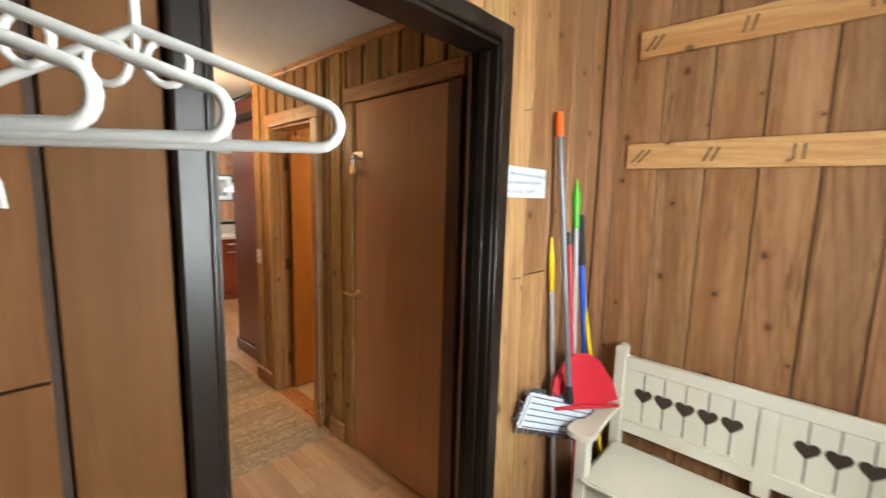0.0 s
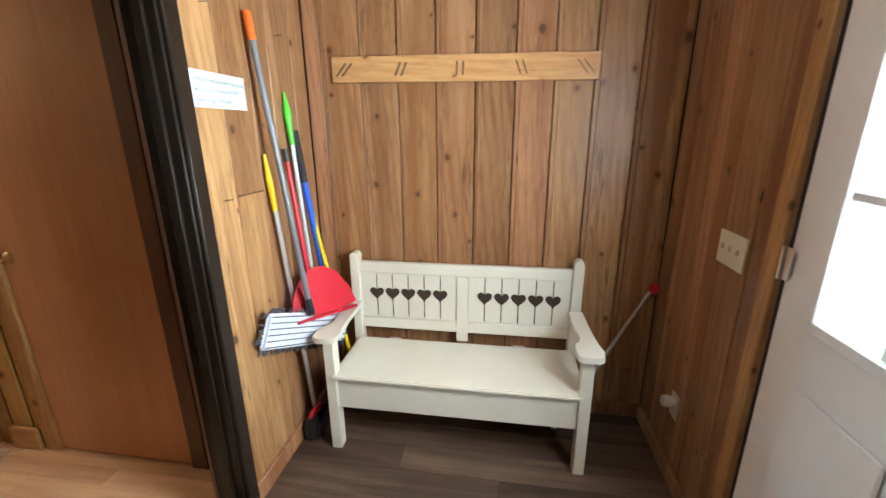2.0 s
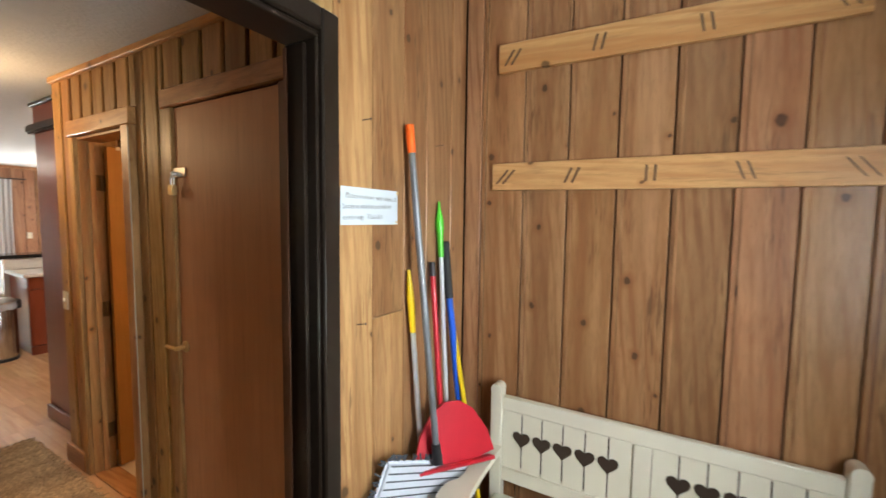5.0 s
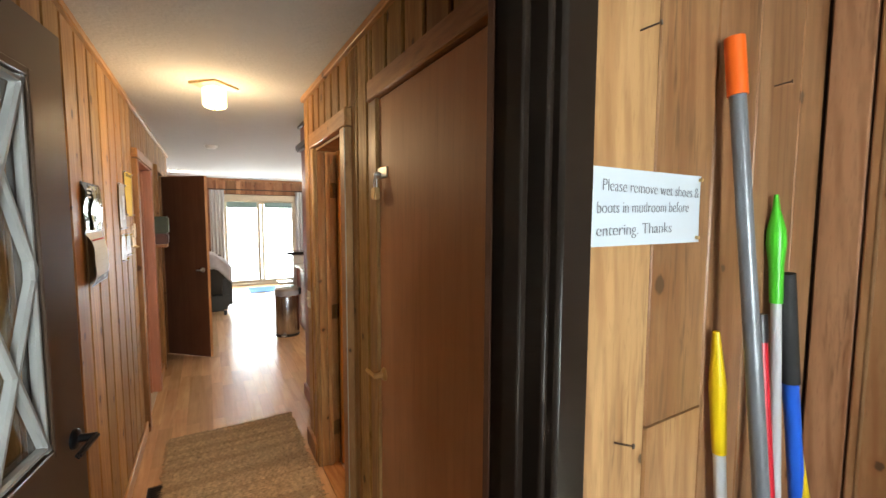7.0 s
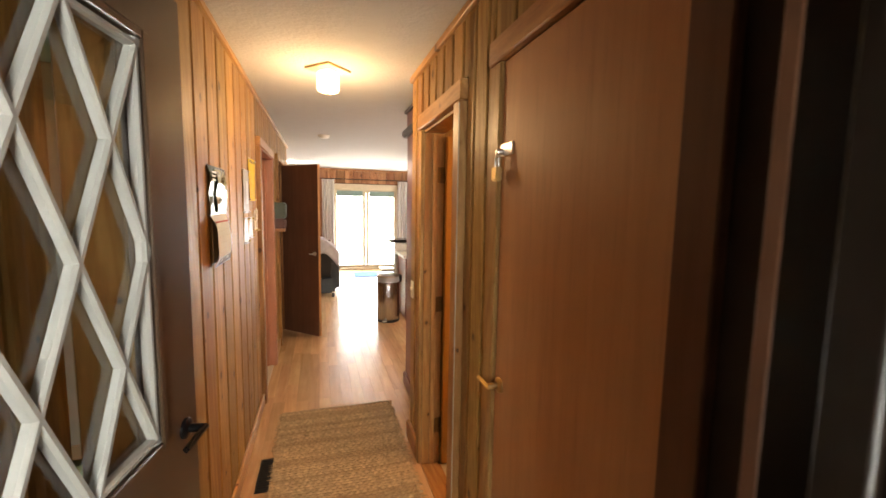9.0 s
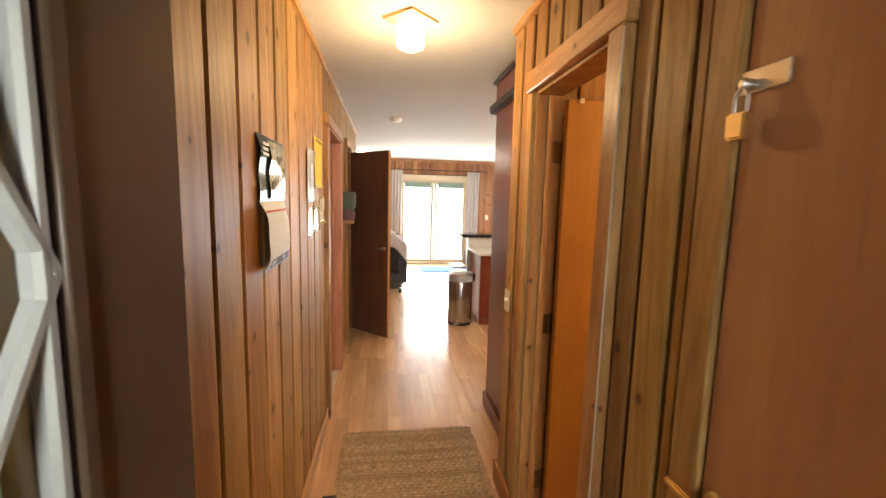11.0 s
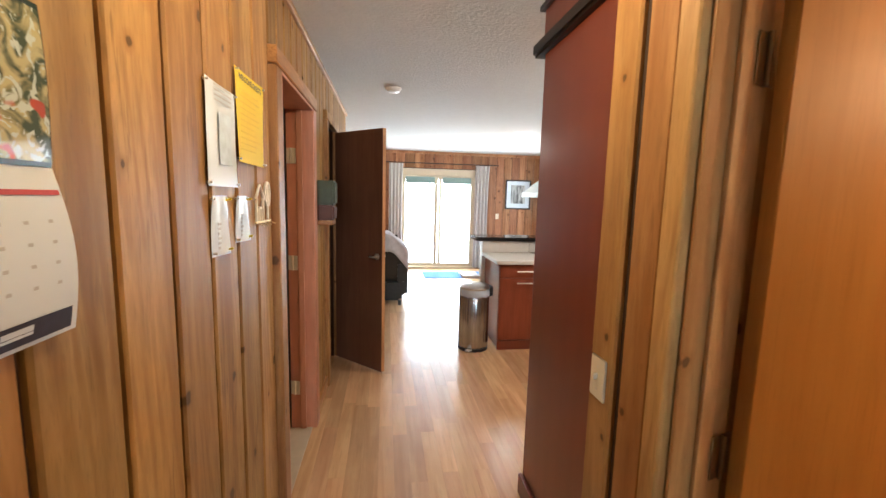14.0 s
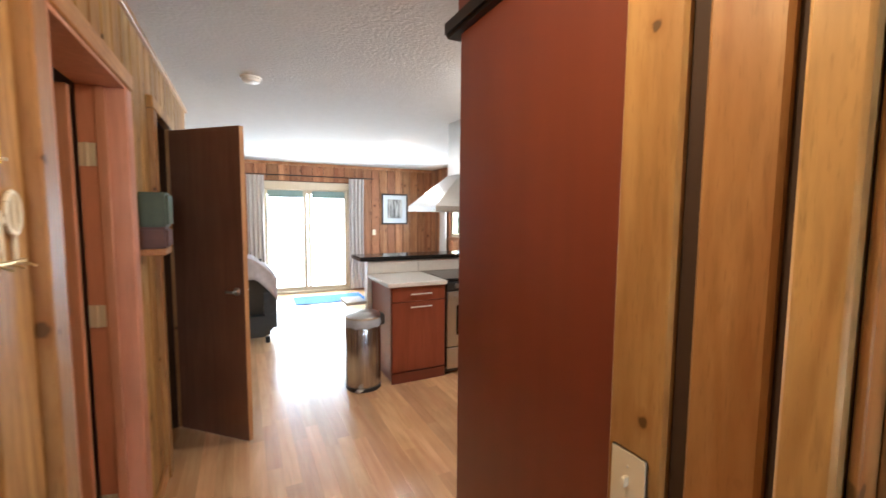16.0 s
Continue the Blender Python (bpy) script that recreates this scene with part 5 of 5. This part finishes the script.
for a, b in zip(ring, ring[1:]):
    tube((a[0], -0.004, a[1]), (b[0], -0.004, b[1]), 0.0042, sides=6, bm=bm)
part("tree", bm, M_CREAM, kh)
for x in (0.02, 0.06, 0.1, 0.14):
    part("hook", tube((x, -0.004, 0.002), (x, -0.02, -0.006), 0.002, sides=6), M_BRASS, kh)

# glazed wall pocket between the doors
wp = thing("wall_pocket", "green and brown glazed wall pocket on a shelf", "wall pocket", pose(0.966, 5.88, 1.30))
bm = box(0.0, 0.12, 0.0, 0.15, 0.03, 0.13, 0.012, 2)
part("lower_body", bm, M_POTBROWN, wp)
part("upper_body", box(0.0, 0.125, -0.004, 0.154, 0.131, 0.29, 0.012, 2), M_POTGREEN, wp)
part("shelf", box(0.0, 0.11, -0.01, 0.16, 0.0, 0.03, 0.004), M_TRIM_Y, wp)

# ---- kitchen ----
tc = thing("tall_cabinet", "tall dark cherry cabinet with black crown moulding", "cabinet", pose(2.13, 4.145, 0))
part("side_panel", box(0.0, 0.02, 0, 0.84, 0.0, 2.15, 0.002), M_CHERRY, tc)
part("carcass", box(0.02, 0.95, 0, 0.80, 0.0, 2.15), M_CHERRY, tc)
part("cabinet_door", box(0.025, 0.95, 0.80, 0.82, 0.1, 2.12, 0.003), M_CHERRY_FRONT, tc)
part("crown", box(-0.035, 1.0, -0.0, 0.915, 2.151, 2.215, 0.012, 2), M_BLACK, tc, "black crown moulding")
part("fascia", box(0.0, 0.95, 0.0, 0.86, 2.216, 2.345), M_CHERRY, tc)
part("top_strip", box(-0.02, 0.97, 0.0, 0.885, 2.346, 2.372, 0.004), M_BLACK, tc)
trim("baseboard", box(2.108, 2.129, 4.146, 4.99, 0, 0.105, 0.004), M_CHERRY, "dark cherry baseboard along the tall cabinet", "baseboard")

bc = thing("base_cabinet", "cherry base cabinet with one drawer and one door", "cabinet", pose(2.53, 6.93, 0))
part("body", box(0.0, 0.52, 0.02, 0.60, 0.1, 0.868, 0.002), M_CHERRY_FRONT, bc)
part("plinth", box(0.02, 0.50, 0.03, 0.58, 0.0, 0.1), M_CHERRY, bc)
part("toe_board", box(0.0, 0.52, 0.005, 0.019, 0.0, 0.095, 0.002), M_CHERRY, bc)
for nm, z0, z1, zh in (("drawer", 0.735, 0.862, 0.80), ("cabinet_door", 0.105, 0.73, 0.685)):
    f = part(nm, box(0.004, 0.516, 0.0, 0.019, z0, z1, 0.003), M_CHERRY_FRONT, bc)
    hb = tube((0.17, -0.028, zh), (0.37, -0.028, zh), 0.006)
    tube((0.19, -0.028, zh), (0.19, 0, zh), 0.004, bm=hb)
    tube((0.35, -0.028, zh), (0.35, 0, zh), 0.004, bm=hb)
    part("handle", hb, M_CHROME, f, "chrome bar handle")
wt = thing("worktop", "white laminate worktop on the cherry cabinet", "worktop", pose(2.49, 6.895, 0.87))
part("slab", box(0, 0.565, 0, 0.64, 0, 0.038, 0.006, 2), M_COUNTER, wt)
bw = thing("bar_counter", "raised bar with dark glossy top and white splashback", "bar counter", pose(2.41, 7.52, 0))
part("bar_wall", box(0.08, 2.6, 0.03, 0.13, 0.0, 1.035), M_COUNTER, bw)
part("splashback", box(0.08, 0.62, 0.015, 0.029, 0.91, 1.03, 0.002), M_COUNTER, bw)
part("splashback", box(0.624, 2.6, 0.015, 0.029, 0.91, 1.03, 0.002), M_COUNTER, bw)
part("bar_top", box(0.0, 2.65, -0.02, 0.36, 1.036, 1.078, 0.008, 2), M_DARKTOP, bw, "dark glossy bar top")
part("end_shelf", box(-0.12, 0.08, 0.05, 0.35, 0.60, 0.63, 0.004), M_COUNTER, bw)

ov = thing("stove", "stainless steel stove with black glass top and knobs", "stove", pose(3.06, 6.92, 0))
part("body", box(0.0, 0.76, 0.03, 0.62, 0.02, 0.88, 0.004), M_BLACKPLASTIC, ov)
part("cooktop", box(-0.005, 0.765, 0.02, 0.63, 0.881, 0.91, 0.005), M_OVENGLASS, ov, "black glass cooktop")
cp = part("control_panel", box(0.0, 0.76, 0.0, 0.029, 0.80, 0.88, 0.006), M_BLACKPLASTIC, ov)
for i in range(5):
    kb = part("knob", tube((0.1 + 0.14 * i, -0.028, 0.845), (0.1 + 0.14 * i, 0.0, 0.845), 0.019, 0.021, 16), M_CHROME, cp)
od = part("oven_door", box(0.01, 0.75, 0.0, 0.029, 0.27, 0.79, 0.006), M_STEEL, ov, "steel oven door")
part("oven_window", box(0.1, 0.66, -0.004, -0.0005, 0.38, 0.66, 0.001), M_OVENGLASS, od)
hb = tube((0.06, -0.045, 0.745), (0.70, -0.045, 0.745), 0.011)
tube((0.09, -0.045, 0.745), (0.09, 0, 0.745), 0.008, bm=hb)
tube((0.67, -0.045, 0.745), (0.67, 0, 0.745), 0.008, bm=hb)
part("oven_handle", hb, M_STEEL, od)
part("warming_drawer", box(0.01, 0.75, 0.0, 0.029, 0.06, 0.255, 0.006), M_STEEL, ov)
for x in (0.03, 0.73):
    part("foot", tube((x, 0.08, 0.0), (x, 0.08, 0.022), 0.015), M_BLACKPLASTIC, ov)

hd = thing("range_hood", "stainless steel chimney range hood over the stove", "range hood", pose(3.42, 7.2, 1.53))
bm = bmesh.new()
lo = [bm.verts.new((x, y, 0.05)) for x, y in ((-0.5, -0.33), (0.5, -0.33), (0.5, 0.33), (-0.5, 0.33))]
hi = [bm.verts.new((x, y, 0.36)) for x, y in ((-0.15, -0.14), (0.15, -0.14), (0.15, 0.14), (-0.15, 0.14))]
for i in range(4):
    bm.faces.new((lo[i], lo[(i + 1) % 4], hi[(i + 1) % 4], hi[i]))
bm.faces.new(hi)
bm.faces.new(lo[::-1])
part("canopy", bm, M_STEEL, hd, smooth=False)
part("lip", box(-0.505, 0.505, -0.335, 0.335, 0.0, 0.05, 0.003), M_STEEL, hd)
part("filter", box(-0.4, 0.4, -0.25, 0.25, -0.004, -0.0005), M_GREYPOLE, hd)
part("chimney", box(-0.15, 0.15, -0.14, 0.14, 0.361, 0.873, 0.003), M_STEEL, hd)

can = thing("trash_can", "round stainless steel pedal bin with a liner", "trash can", pose(2.305, 7.03, 0))
part("base", turned([(0.15, 0.0), (0.152, 0.03)], 32), M_BLACKPLASTIC, can)
barrel = turned([(0.143, 0.03), (0.148, 0.04), (0.148, 0.55), (0.143, 0.56)], 96)
for v in barrel.verts:
    k = 1 + 0.012 * math.cos(24 * math.atan2(v.co.y, v.co.x))
    v.co.x, v.co.y = v.co.x * k, v.co.y * k
part("body", barrel, M_STEEL_LINES, can, "fluted steel barrel")
M_LINER = plain("bluish_bin_liner", (0.55, 0.62, 0.72), 0.4, spots=0.25, scale=25, bump=0.4)
bm = turned([(0.148, 0.545), (0.152, 0.56), (0.15, 0.60), (0.146, 0.615)], 40)
for v in bm.verts:
    v.co.z += 0.006 * math.sin(9 * math.atan2(v.co.y, v.co.x)) if v.co.z < 0.55 else 0
part("liner", bm, M_LINER, can, "pale blue bin liner")
part("lid", turned([(0.15, 0.615), (0.152, 0.63), (0.13, 0.655), (0.06, 0.668), (0.01, 0.67)], 40), M_STEEL, can, "steel lid")
part("hinge_block", box(0.12, 0.18, -0.05, 0.05, 0.54, 0.64, 0.01), M_BLACKPLASTIC, can)
part("pedal", box(-0.17, -0.10, -0.10, -0.05, 0.015, 0.03, 0.006), M_CHROME, can).matrix_local = pose(0, 0, 0, 0, 0, 35)

# ---- living room ----
def curtain(name, x0, x1, y, z0, z1, folds, label):
    """A hanging curtain with folds along x."""
    c_ = thing(name, label, "curtain", pose(0, y, 0))
    bm = bmesh.new()
    n, k = folds * 8, 8
    for side in (0, 0.006):
        grid = []
        for j in range(k + 1):
            f = j / k
            grid.append([bm.verts.new((x0 + (x1 - x0) * (i / n) * (1 - 0.06 * math.sin(f * 3.1)), side + 0.028 * (1.1 - 0.4 * f) * math.sin(i / 8 * 2 * math.pi + 0.5 * f), z0 + (z1 - z0) * f)) for i in range(n + 1)])
        for j in range(k):
            for i in range(n):
                bm.faces.new((grid[j][i], grid[j][i + 1], grid[j + 1][i + 1], grid[j + 1][i]))
    part("cloth", bm, M_CURTAIN, c_)
    return c_


curtain("curtain", 1.47, 1.76, 11.55, 0.04, 2.185, 4, "grey-white curtain drawn aside at the sliding door")
curtain("curtain", 3.26, 3.56, 11.55, 0.04, 2.185, 4, "grey-white curtain drawn aside at the sliding door")
rodc = thing("curtain_rod", "thin dark curtain rod over the sliding door", "curtain rod", pose(2.5, 11.55, 2.2))
part("rod", tube((-1.2, 0, 0), (1.25, 0, 0), 0.009), M_BLACKMETAL, rodc)
for x in (-1.1, 1.15):
    part("bracket", tube((x, 0, 0), (x, 0.09, 0), 0.007), M_BLACKMETAL, rodc)
c2 = curtain("curtain", 0.0, 0.32, 0.0, 0.04, 2.1, 4, "pale curtain beside the side window")
c2.matrix_world = pose(4.97, 11.06, 0, 0, 0, -90)
rodd = thing("curtain_rod", "thin dark curtain rod over the side window", "curtain rod", pose(4.97, 10.1, 2.12))
part("rod", tube((0, -0.8, 0), (0, 1.1, 0), 0.008), M_BLACKMETAL, rodd)
for y in (-0.7, 1.0):
    part("bracket", tube((0, y, 0), (0.09, y, 0), 0.006), M_BLACKMETAL, rodd)


def framed(name, label, m, w, h, image):
    f = thing(name, label, "picture", m)
    for x0, x1, z0, z1 in ((0, 0.03, 0, h), (w - 0.03, w, 0, h), (0.03, w - 0.03, 0, 0.03), (0.03, w - 0.03, h - 0.03, h)):
        part("frame", box(x0, x1, -0.025, 0, z0, z1, 0.003), M_BLACKPLASTIC, f)
    part("mount", box(0.03, w - 0.03, -0.012, -0.002, 0.03, h - 0.03), M_PAPER, f)
    part("photo", box(w * 0.22, w * 0.78, -0.015, -0.0125, h * 0.2, h * 0.82), image, f)
    return f


framed("framed_picture", "black framed grey photo with white mount on pine wall", pose(3.94, 11.639, 1.30), 0.56, 0.625, M_PHOTO)
framed("framed_picture", "small black framed photo beside the window curtain", pose(5.049, 11.35, 1.62, 0, 0, -90), 0.2, 0.26, M_PHOTO)
mt = thing("door_mat", "blue woven mat before the sliding door", "mat", pose(2.15, 10.58, 0))
part("mat", box(0, 1.2, 0, 0.66, 0.0, 0.012, 0.004), M_BLUEMAT, mt)

sofa = thing("recliner", "black leather recliner with a pale blanket over its back", "armchair", pose(0.78, 8.55, 0))
for nm, a in (("base", (0.04, 0.90, 0.1, 0.85, 0.06, 0.40)), ("seat", (0.2, 0.75, 0.25, 0.95, 0.36, 0.52)), ("armrest", (0.0, 0.22, 0.12, 0.95, 0.3, 0.66)), ("armrest", (0.73, 0.95, 0.12, 0.95, 0.08, 0.66))):
    part(nm, box(*a, 0.075, 6), M_LEATHER, sofa)
bm = box(0.06, 0.92, 0.0, 0.26, 0.32, 1.0, 0.125, 8)
for v in bm.verts:
    v.co.z -= 0.9 * max(0, abs(v.co.x - 0.48) - 0.22) ** 2 * (v.co.z - 0.32) / 0.68
    v.co.y += (0.6 - v.co.z) * 0.18
part("backrest", bm, M_LEATHER, sofa)
for x in (0.1, 0.84):
    for y in (0.15, 0.8):
        part("foot", tube((x, y, 0), (x, y, 0.07), 0.025), M_BLACKPLASTIC, sofa)
bl = thing("blanket", "pale crumpled blanket draped over the recliner", "blanket", pose(0.78, 8.55, 0))
bm = bmesh.new()
grid = []
for j in range(15):
    f = j / 14
    row = []
    for i in range(13):
        u = i / 12
        if f < 0.4:
            y, z = -0.095 + 0.07 * f, 0.76 + 0.24 * f / 0.4
        elif f < 0.6:
            y, z = -0.07 + 0.28 * (f - 0.4) / 0.2, 1.003
        else:
            y, z = 0.215 + 0.02 * (f - 0.6), 1.0 - 0.3 * (f - 0.6) / 0.4
        drop = 1.0 * max(0, u - 0.5) ** 2
        row.append(bm.verts.new((0.36 + 0.58 * u, y + 0.012 * math.sin(9 * u + 5 * f), z + 0.02 - drop + 0.014 * math.sin(13 * u + 3 * f))))
    grid.append(row)
for j in range(14):
    for i in range(12):
        bm.faces.new((grid[j][i], grid[j][i + 1], grid[j + 1][i + 1], grid[j + 1][i]))
cl_ = part("cloth", bm, M_BLANKET, bl)
so = cl_.modifiers.new("thickness", "SOLIDIFY")
so.thickness, so.offset = 0.008, 1

# ---- floor planks ----
def plank_mesh(name, w, l, material):
    e = 0.0005
    me = outline_solid([(-w / 2, -0.007), (-w / 2, -e), (-w / 2 + e, 0), (w / 2 - e, 0), (w / 2, -e), (w / 2, -0.007)], l, "y")
    bmesh.ops.translate(me, verts=me.verts, vec=(0, -l / 2, 0))
    return mesh_of(name, me, material)


PW = 0.088
lengths = (0.55, 0.8, 1.1)
near = {l: plank_mesh("plank", PW - 0.0001, l - 0.0004, M_FLOOR) for l in lengths}
rng = random.Random(21)
rest = bmesh.new()
count = 0
x = -1.6 + PW / 2
while x < 5.05:
    y = 1.76 - rng.uniform(0, 0.5)
    while y < 11.6:
        l = rng.choice(lengths)
        yc = y + l / 2
        here = yc > 7.9 or (y > 4.6 and x > -0.4) or (yc > 4.2 and x > 0.8) or 0.75 < x < 2.05
        if not here:
            y += l
            continue
        inside = y > 1.755 and y + l < 11.63
        if 0.9 < x < 2.9 and inside and yc < 7.0 and count < 300:
            ob = new("plank", near[l])
            ob.parent = floor
            ob.location = (x, yc, 0)
            count += 1
        else:
            y0, y1 = max(y, 1.755), min(y + l, 11.63) - 0.001
            if y1 > y0 + 0.02:
                vs = [rest.verts.new((x + sx * (PW / 2 - 0.0001), yy, 0)) for sx, yy in ((-1, y0), (1, y0), (1, y1), (-1, y1))]
                lo = [rest.verts.new((v.co.x, v.co.y, -0.007)) for v in vs]
                rest.faces.new(vs)
                for i in range(4):
                    rest.faces.new((lo[i], lo[(i + 1) % 4], vs[(i + 1) % 4], vs[i]))
        y += l
    x += PW
tagged(part("far_planks", rest, M_FLOOR_REST, floor, smooth=False), kind="stuff")
for i in range(24):
    x = -0.82 + 0.15 * i
    for y0, y1 in ((-0.04, 0.7 + 0.45 * ((i * 7) % 3 - 1)), (0.7 + 0.45 * ((i * 7) % 3 - 1), 1.695)):
        if x < 2.63:
            ob = part("plank", box(x - 0.0745, x + 0.0745, y0 + 0.001, y1, -0.007, 0.0, 0.0015), M_MUDFLOOR, floor_mud)
